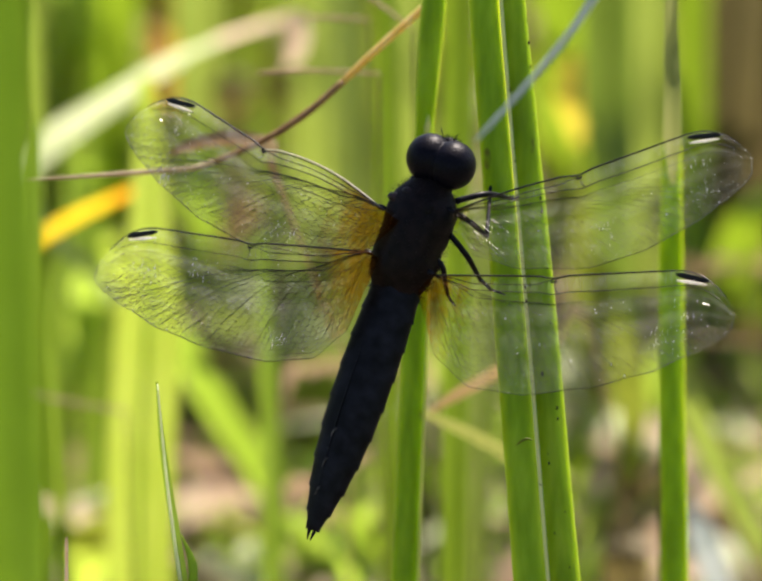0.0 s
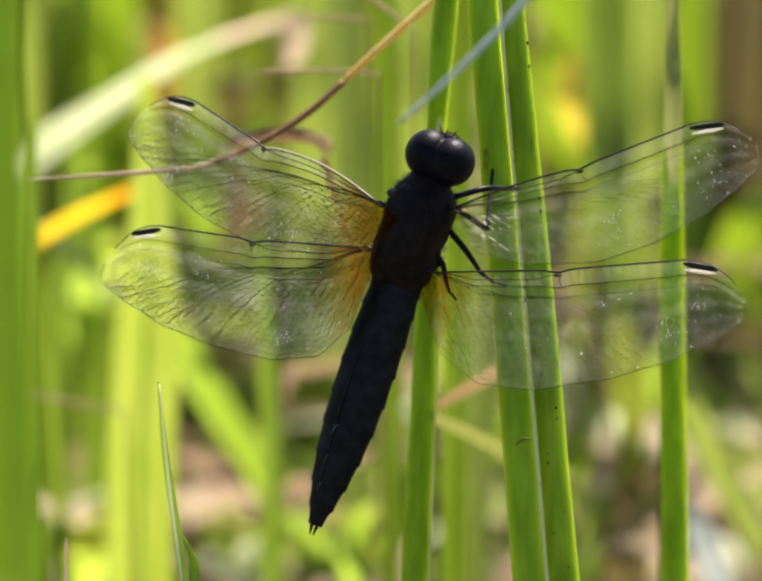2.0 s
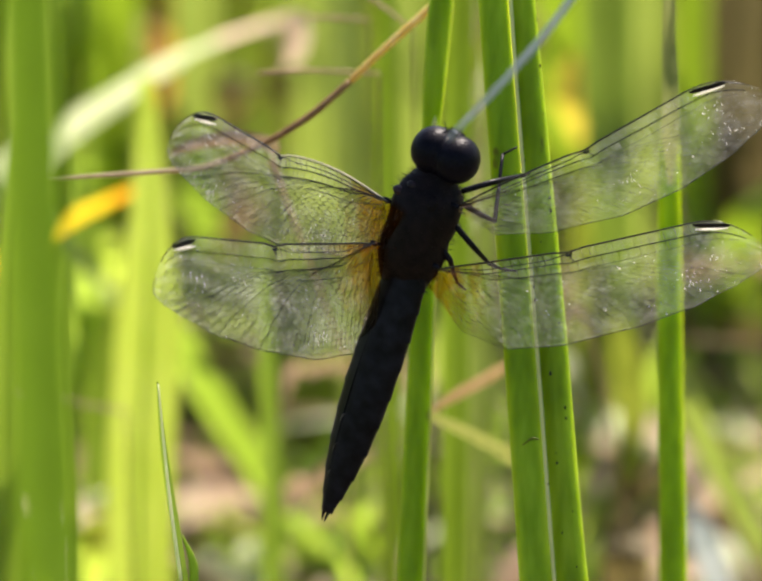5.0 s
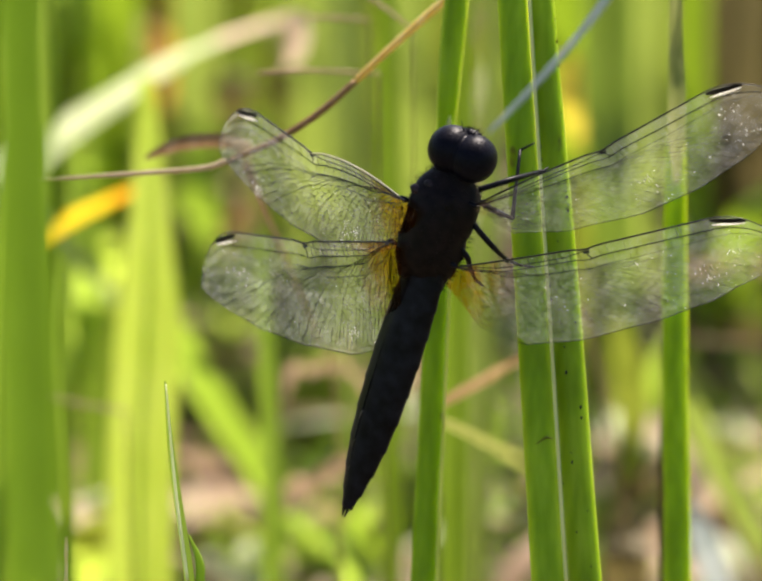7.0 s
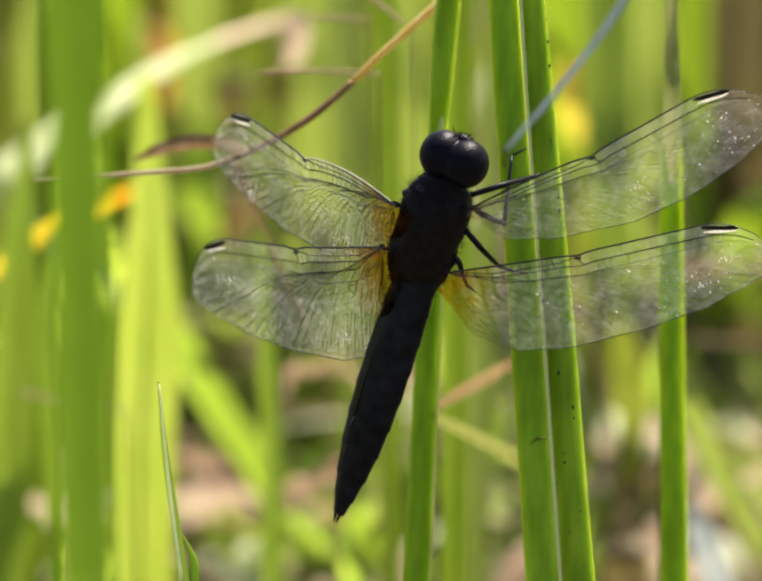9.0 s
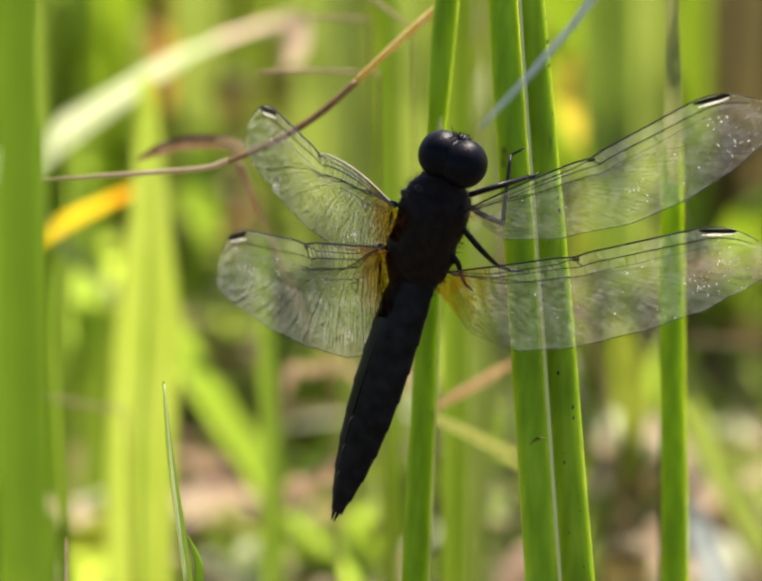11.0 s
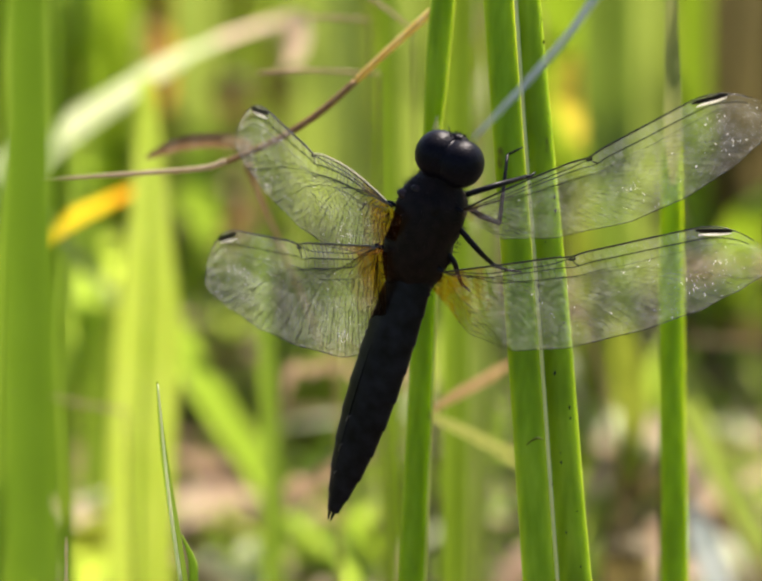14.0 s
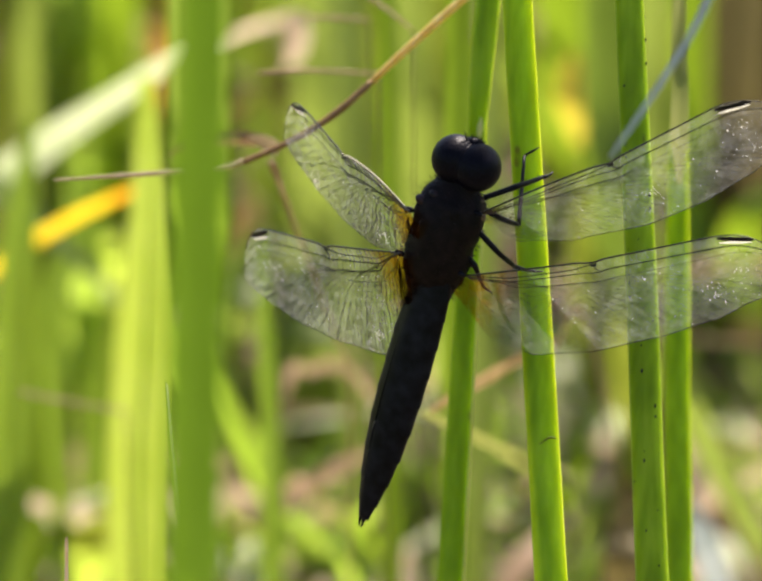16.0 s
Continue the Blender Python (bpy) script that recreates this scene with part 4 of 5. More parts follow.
part("middle", sweep(bmesh.new(), moved([(-0.0038, 0.0397, 0.1291), (-0.0070, 0.0389, 0.1264), (-0.0099, 0.0382, 0.1245), (-0.0128, 0.0378, 0.1230), (-0.0167, 0.0373, 0.1214)], TWIG_FOOT), [0.0008, 0.0009, 0.0009, 0.0008, 0.0007], 0.8, side=(0, 1, 0), sides=8, wobble=0.2), STRAW, dry_stalk, "dark brown middle stretch")
part("tip", sweep(bmesh.new(), moved([(-0.0167, 0.0373, 0.1215), (-0.0192, 0.0371, 0.1208), (-0.0260, 0.0369, 0.1203), (-0.0308, 0.0368, 0.1200), (-0.0357, 0.0367, 0.1197)], TWIG_FOOT), [0.0007, 0.00065, 0.0006, 0.0005, 0.0003], 0.8, side=(0, 1, 0), sides=8, wobble=0.3), CREAM, dry_stalk, "pale frayed tip of the stalk")

THREAD_TIP = (0.0086, -0.0529, 0.1515)
hanging_stem = thing("hanging_stem", THREAD_TIP, "thin grey-white grass stem swaying in front", "grass stalk")
part("stem", sweep(bmesh.new(), moved([THREAD_TIP, (0.0142, -0.0510, 0.1574), (0.0193, -0.0489, 0.1637), (0.0281, -0.0444, 0.1775), (0.0471, -0.0407, 0.1889), (0.0692, -0.0530, 0.1511), (0.0758, -0.1021, 0.0000)], THREAD_TIP), [0.0005, 0.0008, 0.0010, 0.0012, 0.0014, 0.0016, 0.0018], 0.7, side=(0, 1, 0), sides=8), GREY, hanging_stem)


# ---- dragonfly ----
MM = 0.047 / 1000   # one unit of the drawing below


def ball(bm, c, r, seg=24, rings=16, dent=None):
    m = Matrix.Translation(Vector(c) * MM) @ Matrix.Diagonal((*(Vector(r) * MM), 1))
    bmesh.ops.create_uvsphere(bm, u_segments=seg, v_segments=rings, radius=1, matrix=m)
    for f in bm.faces:
        f.smooth = True
    return bm


FORE = [(0.0, 40), (0.04, 105), (0.2, 162), (0.42, 198), (0.6, 196), (0.78, 172), (0.9, 144), (0.96, 126), (0.985, 116), (1.0, 104)]
HIND = [(0.0, 62), (0.05, 172), (0.15, 232), (0.31, 246), (0.53, 230), (0.72, 200), (0.87, 160), (0.95, 134), (0.985, 119), (1.0, 106)]


def table(rows, s):
    for (a, u), (b, v) in zip(rows, rows[1:]):
        if s <= b:
            k = (s - a) / (b - a)
            k = k * k * (3 - 2 * k) * 0.4 + k * 0.6
            return u + (v - u) * k
    return rows[-1][1]


def wing(name, body, outline, length, stigma, mirrored, label, skin, inner=-0.02, node=0.48, lean=0):
    """Span along x, leading edge towards +y. The parts: skin, veins, dark mark with its pale edge. lean: how far the rear of the base reaches back to the body."""
    flip = -1 if mirrored else 1

    def lead(s):
        tip = max(0.0, (s - 0.78) / 0.22)
        dip = 5 * math.exp(-((s - node) / 0.03) ** 2)
        arch = (20 if mirrored else 6) * math.sin(math.pi * s / (node + 0.02)) if outline is FORE and s < node + 0.02 else 0
        low, high = (-1, 18) if outline is FORE else (-2, 14)   # at the node and near the tip
        bow = low * s / node if s < node else low + (high - low) * (s - node) / (0.857 - node)
        return arch + bow - dip - 90 * tip ** 2.6

    def at(s, v, lift=0.0):
        k = max(s, 0.0)
        top, low = lead(k) + 60 * min(s, 0), -table(outline, k) * max(0.15, 1 + 40 * min(s, 0))
        low = min(low, top - 2)
        ripple = 3.2 * math.sin(v * 26 + s * 3) * (1 - v) + 5 * math.sin(s * 5 + v * 3)
        return Vector((s * length - lean * v * max(0.0, 1 - k / 0.35) ** 2, top + (low - top) * v, flip * (ripple + lift + 10 * s * s))) * MM

    root = new(name)
    root.empty_display_size = 0.002
    root.parent = body
    tagged(root, label)
    bm = bmesh.new()
    nu, nv = 60, 22
    g = [[bm.verts.new(at(inner + (1 - inner) * i / nu, j / nv)) for j in range(nv + 1)] for i in range(nu + 1)]
    for i in range(nu):
        for j in range(nv):
            bm.faces.new((g[i][j], g[i + 1][j], g[i + 1][j + 1], g[i][j + 1])).smooth = True
    part("skin", bm, skin, root, "clear wing skin with a painted sheen")

    bm = bmesh.new()
    rnd = random.Random(len(name) + int(length))

    def vein(pts, w):
        v = [bm.verts.new(p + Vector(o) * w * MM) for p in pts for o in ((0, 0.55, 0), (0.3, -0.4, 0.6), (-0.3, -0.4, -0.6))]
        for k in range(len(pts) - 1):
            for e in range(3):
                bm.faces.new((v[3 * k + e], v[3 * k + (e + 1) % 3], v[3 * k + 3 + (e + 1) % 3], v[3 * k + 3 + e]))

    def line(f, s0, s1, w, n=26):
        vein([at(s0 + (s1 - s0) * k / n, f(s0 + (s1 - s0) * k / n)) for k in range(n + 1)], w)

    sub = lambda s: 0.075 * min(1, s * 8) * (1 if s < node - 0.06 else max(0, (node + 0.01 - s) / 0.07))
    rad = lambda s: (0.13 + 0.05 * s * s) * min(1, s * 7 + 0.12)
    med = lambda s: (0.19 + 0.10 * s) * min(1, s * 6 + 0.12)
    line(sub, inner, node + 0.01, 1.8)
    line(rad, inner, node, 2.3 if mirrored else 1.7, 30)
    line(rad, node, 0.95, 1.5 if mirrored else 2.1, 30)
    line(med, inner, 0.5, 1.7 if mirrored else 1.1, 24)
    line(med, 0.5, 0.93, 0.9, 24)
    # the nodal fork: short, bent, dark
    line(lambda s: 0.03, node - 0.008, node + 0.012, 4.5, 3)
    vein([at(node + 0.012, 0), at(node + 0.002, 0.5 * rad(node)), at(node + 0.014, rad(node))], 3.2)
    # stout veins that run down beside the body
    for i in range(7):
        e = 0.016 + 0.021 * i
        vein([at(0.010 + (e - 0.010) * q ** 1.4, 0.22 + (0.75 - 0.02 * i) * q) for q in (0, 0.2, 0.4, 0.6, 0.8, 1.0)], 1.25 if mirrored else 1.0)
        for q in (0.35, 0.55, 0.75, 0.9):
            v = 0.22 + 0.74 * q + rnd.uniform(-0.04, 0.04)
            vein([at(0.010 + (e - 0.010) * q ** 1.4, v), at(0.010 + (e + 0.011) * q ** 1.4, v + 0.02)], 0.9)
    # strong forked veins at the root, bent towards the hind edge
    for i in range(8):
        e, low = 0.05 + 0.024 * i, 0.90 - 0.075 * i
        f = (lambda e, low: lambda s: med(0.01) + (low - med(0.01)) * max(0, (s - 0.005) / (e - 0.005)) ** 1.5)(e, low)
        line(f, 0.005, e, (2.0 if mirrored else 1.6) - 0.15 * i, 10)
        if i % 2:
            vein([at(e * 0.7, f(e * 0.7)), at(e * 0.7 + 0.03, min(0.97, f(e * 0.7) + 0.16))], 1.0)
    if mirrored:
        line(lambda s: 0.14 + 0.16 * min(1, s * 7 + 0.1) + 0.06 * s, inner, 0.36, 1.4, 16)
        # the small dark triangle near the root
        vein([at(0.15, 0.30), at(0.165, 0.38), at(0.185, 0.43), at(0.205, 0.35), at(0.15, 0.33)], 1.4)
    # ladder of cross veins in the leading field, finer outwards
    n = 34
    for k in range(1, n):
        s = k / n * 0.93 + rnd.uniform(-0.008, 0.008)
        strong = 2.2 if s < node else 1.2 if mirrored else 1.9
        vein([at(s, 0), at(s + rnd.uniform(-0.003, 0.003), rad(s))], strong)
        vein([at(s + 0.012, rad(s)), at(s + 0.012, med(s))], strong * 0.75)
    part("vein_net", bm, VEIN, root, "dark wing veins")
    # fine net behind: bowed branches, a comb towards the hind edge, and cells between
    bm = bmesh.new()
    fan = 19
    for i in range(fan):
        e = 0.16 + 0.80 * (i / (fan - 1))
        start = 0.02 + 0.30 * (i / (fan - 1)) ** 1.3
        v0 = med(start)
        f = (lambda e, start, v0: lambda s: v0 + (1 - v0) * (max(0, (s - start) / (e - start)) ** 2.3))(e, start, v0)
        line(f, start, e, (1.7 if i % 4 == 1 else 0.95) if mirrored else 0.6, 20)
    comb = 92
    for i in range(comb):
        e = 0.05 + 0.93 * i / (comb - 1) + rnd.uniform(-0.002, 0.002)
        high = rnd.uniform(0.50, 0.62) if i % 2 else rnd.uniform(0.66, 0.80)
        back = 0.035 + 0.05 * e
        vein([at(e - back * (1 - q) ** 1.6, high + (1 - high) * q) for q in (0, 0.25, 0.5, 0.75, 1.0)], (1.15 if e < 0.6 else 1.0) if mirrored else 0.5)
    rows, step = 15, 0.0205
    jit = lambda a: rnd.uniform(-a, a)
    net = {}
    for r in range(rows + 1):
        for c in range(47):
            s = 0.02 + step * (c + 0.5 * (r % 2)) + jit(0.006)
            v = 0.28 + 0.72 * (r + (0.22 if (c + r) % 2 else -0.22)) / rows + jit(0.010)
            v = min(0.998, v + 0.10 * (s - 0.5) * (1 - v))
            if s < 0.985:
                net[r, c] = at(s, v)
    fine = 1.15 if mirrored else 0.65
    for (r, c), p in net.items():
        if (r, c + 1) in net:
            vein([p, net[r, c + 1]], (0.62 + (0.1 if c < 7 else 0)) * fine)
        if (c + r) % 2 and (r + 1, c) in net and (r < 8 or c > 26):
            vein([p, net[r + 1, c]], (0.75 + (0.1 if c < 7 else 0)) * fine)
    part("cell_net", bm, NET, root, "hair-fine net of cells, sun sheen painted paler outwards")
    # sun glints on the veins, built as tiny white grains
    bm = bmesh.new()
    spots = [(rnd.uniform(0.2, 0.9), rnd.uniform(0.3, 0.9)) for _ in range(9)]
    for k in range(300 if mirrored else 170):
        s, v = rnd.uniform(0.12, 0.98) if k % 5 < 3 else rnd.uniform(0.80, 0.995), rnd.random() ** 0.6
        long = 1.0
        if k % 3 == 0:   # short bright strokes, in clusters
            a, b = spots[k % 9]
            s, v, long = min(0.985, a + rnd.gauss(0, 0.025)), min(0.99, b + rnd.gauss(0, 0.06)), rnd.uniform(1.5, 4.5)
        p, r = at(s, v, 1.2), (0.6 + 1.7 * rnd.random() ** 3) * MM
        q = [p + Vector((rnd.uniform(-1, 1), rnd.uniform(-1, 1) * long, rnd.uniform(-0.6, 0.6))) * r * 1.4 for _ in range(4)]
        q = [bm.verts.new(u) for u in q]
        for f in ((0, 1, 2), (0, 2, 3), (0, 3, 1), (1, 3, 2)):
            bm.faces.new([q[e] for e in f])
    part("wing_sheen", bm, WHITE, root, "sun glints on the wing, built as pale grains")
    rim = [at(0.03 + 0.97 * k / 60, 1.0) for k in range(61)] + [at(1.0, 1 - k / 8) for k in range(1, 8)]
    part("trailing_edge", sweep(bmesh.new(), rim, [0.00005, 0.00008, 0.00010, 0.00010], 0.8, (0, 0, 1), 6, 1), NET, root, "thin hind rim of the wing")
    # the sun's highlight on the left fore wing, painted as a pale inner edge
    sunlit_root = outline is FORE and mirrored
    split = node if sunlit_root else inner
    edge = [at(split + (0.97 - split) * k / 40, 0.0) for k in range(41)]
    part("leading_edge", sweep(bmesh.new(), edge, [0.00020, 0.00019, 0.00019, 0.00017, 0.00010], 0.9, (0, 1, 0), 8, 1), COSTA, root, "stiff dark front edge of the wing")
    if sunlit_root:
        edge = [at(inner + 0.03 + (node - inner - 0.03) * k / 24, 0.0) for k in range(25)]
        part("leading_edge", sweep(bmesh.new(), edge, [0.00012, 0.00018, 0.00017, 0.00012], 0.9, (0, 1, 0), 8, 1), SUNLIT_RIM, root, "inner half of the front edge, sun highlight painted pale")
        edge = [at(inner + (node - inner) * k / 24, 0.018) for k in range(25)]
        part("leading_edge", sweep(bmesh.new(), edge, [0.00026, 0.00010, 0.00008, 0.00008], 0.9, (0, 1, 0), 8, 1), COSTA, root)

    bm = bmesh.new()
    a, b = stigma - 0.056, stigma + 0.056
    pts = [at(a, 0.035, 2.0).lerp(at(b, 0.02, 2.0), k / 8) for k in range(9)]
    sweep(bm, pts, [0.0002, 0.00052, 0.00056, 0.00056, 0.00056, 0.00052, 0.0002], 0.35, (0, 1, 0), 8, 2)
    part("wing_mark", bm, MARK, root, "black mark near the wing tip")
    bm = bmesh.new()
    pts = [at(a + 0.004, 0.105, 3.2).lerp(at(b - 0.008, 0.085, 3.2), k / 6) for k in range(7)]
    sweep(bm, pts, [0.0001, 0.00032, 0.00032, 0.0001], 0.4, (0, 1, 0), 6, 2)
    part("mark_edge", bm, WHITE, root, "whitish line under the mark")
    return root


def segment(bm, y0, y1, h0, h1, thick, lip):
    """One tail ring, flattened, with a keel along the back and a flared rear rim."""
    n, rings = 20, []
    for k in range(6):
        s = k / 5
        y = y0 + (y1 - y0) * s
        ring = []
        for j in range(n):
            a = 2 * math.pi * j / n
            h = h0 + (h1 - h0) * s
            flare = lip * s ** 3 * abs(math.cos(a)) ** 10
            x, z = math.cos(a) * (h + flare) + 3, math.sin(a) * h * thick
            if z > 0:
                z += max(0, 1 - abs(x) / (0.25 * h + 1)) * 0.10 * h
            ring.append(bm.verts.new(Vector((x, y, z - 10)) * MM))
        rings.append(ring)
    for a, b in zip(rings, rings[1:]):
        for j in range(n):
            bm.faces.new((a[j], a[(j + 1) % n], b[(j + 1) % n], b[j])).smooth = True
    if h1 < 15:
        bm.faces.new(rings[-1])


def dragonfly():
    body = thing("dragonfly", (0.0033, 0.0019, 0.1257), "black dragonfly with clear amber-rooted wings clinging to a reed", "dragonfly")
    head = part("head", ball(bmesh.new(), (9, 145, 4), (32, 46, 46)), EYES, body, "black head")
    for x in (-1, 1):
        part("eye", ball(bmesh.new(), (9 + x * 26, 147, 4), (49, 51, 52), 28, 20), EYES, head, "glossy black compound eye")
    part("brow", ball(bmesh.new(), (12, 188, -8), (24, 13, 16)), EYES, head, "bulging hairy brow")
    bm, rnd = bmesh.new(), random.Random(44)
    for _ in range(160):
        a, b = rnd.uniform(0, 6.283), rnd.uniform(-0.3, 1.2)
        d = Vector((math.cos(a) * math.cos(b), abs(math.sin(b)) + 0.3, math.sin(a) * math.cos(b))).normalized()
        p, q = Vector((12 + d.x * 26, 187 + d.y * 13, -8 + d.z * 15)), d * rnd.uniform(5, 12)
        vs = [bm.verts.new(v * MM) for v in (p + Vector((0.5, 0, 0)), p - Vector((0.5, 0, 0)), p + Vector((0, 0, 0.8)), p + q)]
        for f in ((0, 1, 3), (1, 2, 3), (2, 0, 3)):
            bm.faces.new([vs[e] for e in f])
    part("hair", bm, EYES, head, "short dark bristles of the brow")
    for x in (-1, 1):
        part("antenna", sweep(bmesh.new(), [Vector((9 + x * 10, 193, 10)) * MM, Vector((9 + x * 17, 207, 14)) * MM, Vector((9 + x * 23, 214, 12)) * MM], [0.00014, 0.0001, 0.00004], sides=5, steps=4), SHELL, head)
    bm = bmesh.new()
    prof = [(-150, 50, 24), (-132, 55, 36), (-116, 61, 48), (-102, 66, 57), (-84, 70, 64), (-62, 71, 68), (-34, 69, 71), (-10, 73, 73), (20, 75, 71), (50, 73, 66), (66, 66, 58), (80, 56, 50), (92, 47, 43), (106, 42, 37), (124, 38, 33)]
    n, rings = 26, []
    for y, hx, hz in prof:
        ring = []
        for j in range(n):
            a = 2 * math.pi * j / n
            bumpy = 1 + 0.10 * noise.noise(Vector((math.cos(a) * 2, y / 26, math.sin(a) * 2))) + 0.06 * noise.noise(Vector((math.cos(a) * 5, y / 12, math.sin(a) * 5)))
            ring.append(bm.verts.new(Vector((math.cos(a) * hx * bumpy, y, math.sin(a) * hz * bumpy - 14)) * MM))
        rings.append(ring)
    for a, b in zip(rings, rings[1:]):
        for j in range(n):
            bm.faces.new((a[j], a[(j + 1) % n], b[(j + 1) % n], b[j])).smooth = True
    bm.faces.new(rings[0][::-1])
    bm.faces.new(rings[-1])
    thorax = part("thorax", bm, CHEST, body, "dark hairy chest")
    # short hair over the chest
    bm, rnd = bmesh.new(), random.Random(12)
    for _ in range(1100):
        a, k = rnd.uniform(0, 6.283), rnd.uniform(0, len(prof) - 1.001)
        i = int(k)
        y, hx, hz = [u + (v - u) * (k - i) for u, v in zip(prof[i], prof[i + 1])]
        p = Vector((math.cos(a) * hx, y, math.sin(a) * hz - 14))
        d = Vector((math.cos(a), rnd.uniform(-0.5, 0.5), math.sin(a))).normalized() * rnd.uniform(8, 19)
        q = Vector((-d.y, d.x, 0)).normalized() * 0.5
        vs = [bm.verts.new(v * MM) for v in (p - q, p + q, p + Vector((0, 0, 0.8)), p + d)]
        for f in ((0, 1, 3), (1, 2, 3), (2, 0, 3)):
            bm.faces.new([vs[e] for e in f])
    part("hair", bm, CHEST, thorax, "short dark bristles")
    for x, y, z in ((-70, 18, 36), (-66, -78, 32), (66, 58, 12), (66, -76, 12)):
        part("wing_root", ball(bmesh.new(), (x, y, z), (12, 6, 5), 12, 8), SHELL, thorax)
    for x, y, z, r in ((-46, 46, 30, (22, 12, 12)), (-24, 66, 26, (20, 11, 12)), (26, 44, 38, (16, 24, 12)), (-14, 0, 44, (26, 22, 12)), (0, -56, 40, (28, 24, 14))):
        part("shoulder_plate", ball(bmesh.new(), (x, y, z), r, 14, 10), PLATE if y > 45 else CHEST, thorax, "dull reddish plate of the chest")
    abdomen = new("abdomen")
    abdomen.parent = body
    tagged(abdomen, "flat spindle-shaped blue-black tail of ten rings")
    ys = (-105, -142, -189, -251, -316, -382, -447, -511, -571, -621, -657)
    hs = (52, 55, 58, 60.5, 61, 60, 56, 49, 38, 25, 13)
    for k in range(10):
        bm = bmesh.new()
        segment(bm, ys[k] + 2, ys[k + 1], hs[k] * 0.99, hs[k + 1], 0.55, 3.4)
        part("ring", bm, SHELL, abdomen)
    ridge = [Vector((-0.28 * h + 3, y, 0.54 * h - 9)) * MM for y, h in zip(ys[3:9], hs[3:9])]
    part("side_ridge", sweep(bmesh.new(), ridge, [0.00004, 0.00010, 0.00016, 0.00016, 0.00012, 0.00004], 0.8, sides=6, wobble=0.9), SHELL, abdomen, "thin ridge along the tail")
    # light glints at the ring joints, built as thin pale strips
    for y, h in zip(ys[6:9], hs[6:9]):
        bend = [Vector((-0.18 * h + 3, y + 6, 0.56 * h - 9)) * MM, Vector((-0.27 * h + 3, y, 0.55 * h - 8)) * MM, Vector((-0.34 * h + 3, y - 14, 0.51 * h - 9)) * MM]
        part("joint_gleam", sweep(bmesh.new(), bend, [0.00005, 0.00018, 0.00005], 0.6, sides=6, steps=4), GLEAM, abdomen, "pale glint painted at the edge of a tail ring")
    for x in (-1, 1):
        part("tail_clasper", sweep(bmesh.new(), [Vector((3 + x * 6, -645, -8)) * MM, Vector((3 + x * 5.5, -660, -8)) * MM, Vector((3 + x * 3.5, -678, -8)) * MM], [0.0004, 0.00040, 0.00012], sides=6, steps=4), SHELL, abdomen)
    # legs on the reed's side: (across, along, towards the reed) for hip, knee, ankle and claw
    legs = [
        [(54, 80, -33), (99, 115, -72), (114, 124, -174), (120, 127, -190), (122, 134, -204)],
        [(63, 58, -29), (100, 47, -51), (119, 33, -101), (55, 146, -195), (72, 167, -219)],
        [(66, 14, -19), (115, -19, -38), (135, -55, -103), (149, -68, -151), (171, -68, -183)],
        [(62, -45, -12), (80, -60, -23), (87, -90, -51), (94, -111, -71), (108, -125, -95)],
        [(-20, 60, -66), (-20, 75, -90), (-14, 90, -120), (-16, 100, -145), (-14, 106, -160)],
        [(-20, 20, -66), (-20, 30, -90), (-14, 36, -120), (-14, 44, -145), (-12, 50, -160)],
    ]
    for pts in legs:
        v = [Vector(p) * MM for p in pts]
        leg = part("leg", sweep(bmesh.new(), [v[0], v[1], v[2]], [0.00060, 0.00060, 0.00042], sides=8, steps=5), SHELL, body, "black bristly leg")
        part("shin", sweep(bmesh.new(), [v[2], v[2].lerp(v[3], 0.5), v[3]], [0.00048, 0.00040, 0.00032], sides=7, steps=4), SHELL, leg)
        part("foot", sweep(bmesh.new(), [v[3], v[3].lerp(v[4], 0.5), v[4]], [0.00030, 0.00028, 0.00016], sides=6, steps=3), SHELL, leg)
        bm = bmesh.new()
        for k in range(9):
            p = v[2].lerp(v[3], (k + 1) / 10)
            q = p + Vector((0.00028, -0.00010, 0.0001)) * (1 if k % 2 else -1)
            sweep(bm, [p, q], [0.00006, 0.00002], sides=4, steps=1)
            p = v[0].lerp(v[2], (k + 1) / 10)
            q = p + Vector((0.0001, -0.0006, 0.0001)) * (1 if k % 2 else -1)
            sweep(bm, [p, q], [0.00006, 0.00002], sides=4, steps=1)
        part("bristle_fringe", bm, SHELL, leg)
    wings = {
        "fore_l": wing("fore_wing", body, FORE, 700, 0.857, True, "clear fore wing swept forward, amber near the root", SKIN_FORE, lean=50),
        "hind_l": wing("hind_wing", body, HIND, 672, 0.856, True, "clear broad hind wing, amber at the root", SKIN_HIND, node=0.43, lean=20),
        "fore_r": wing("fore_wing", body, FORE, 683, 0.857, False, "clear fore wing over the reeds", SKIN_PLAIN, -0.01, 0.43),
        "hind_r": wing("hind_wing", body, HIND, 663, 0.856, False, "clear broad hind wing over the reeds", SKIN_NARROW, -0.01, 0.40, 30),
    }
    return body, wings, abdomen


insect, insect_wings, insect_tail = dragonfly()


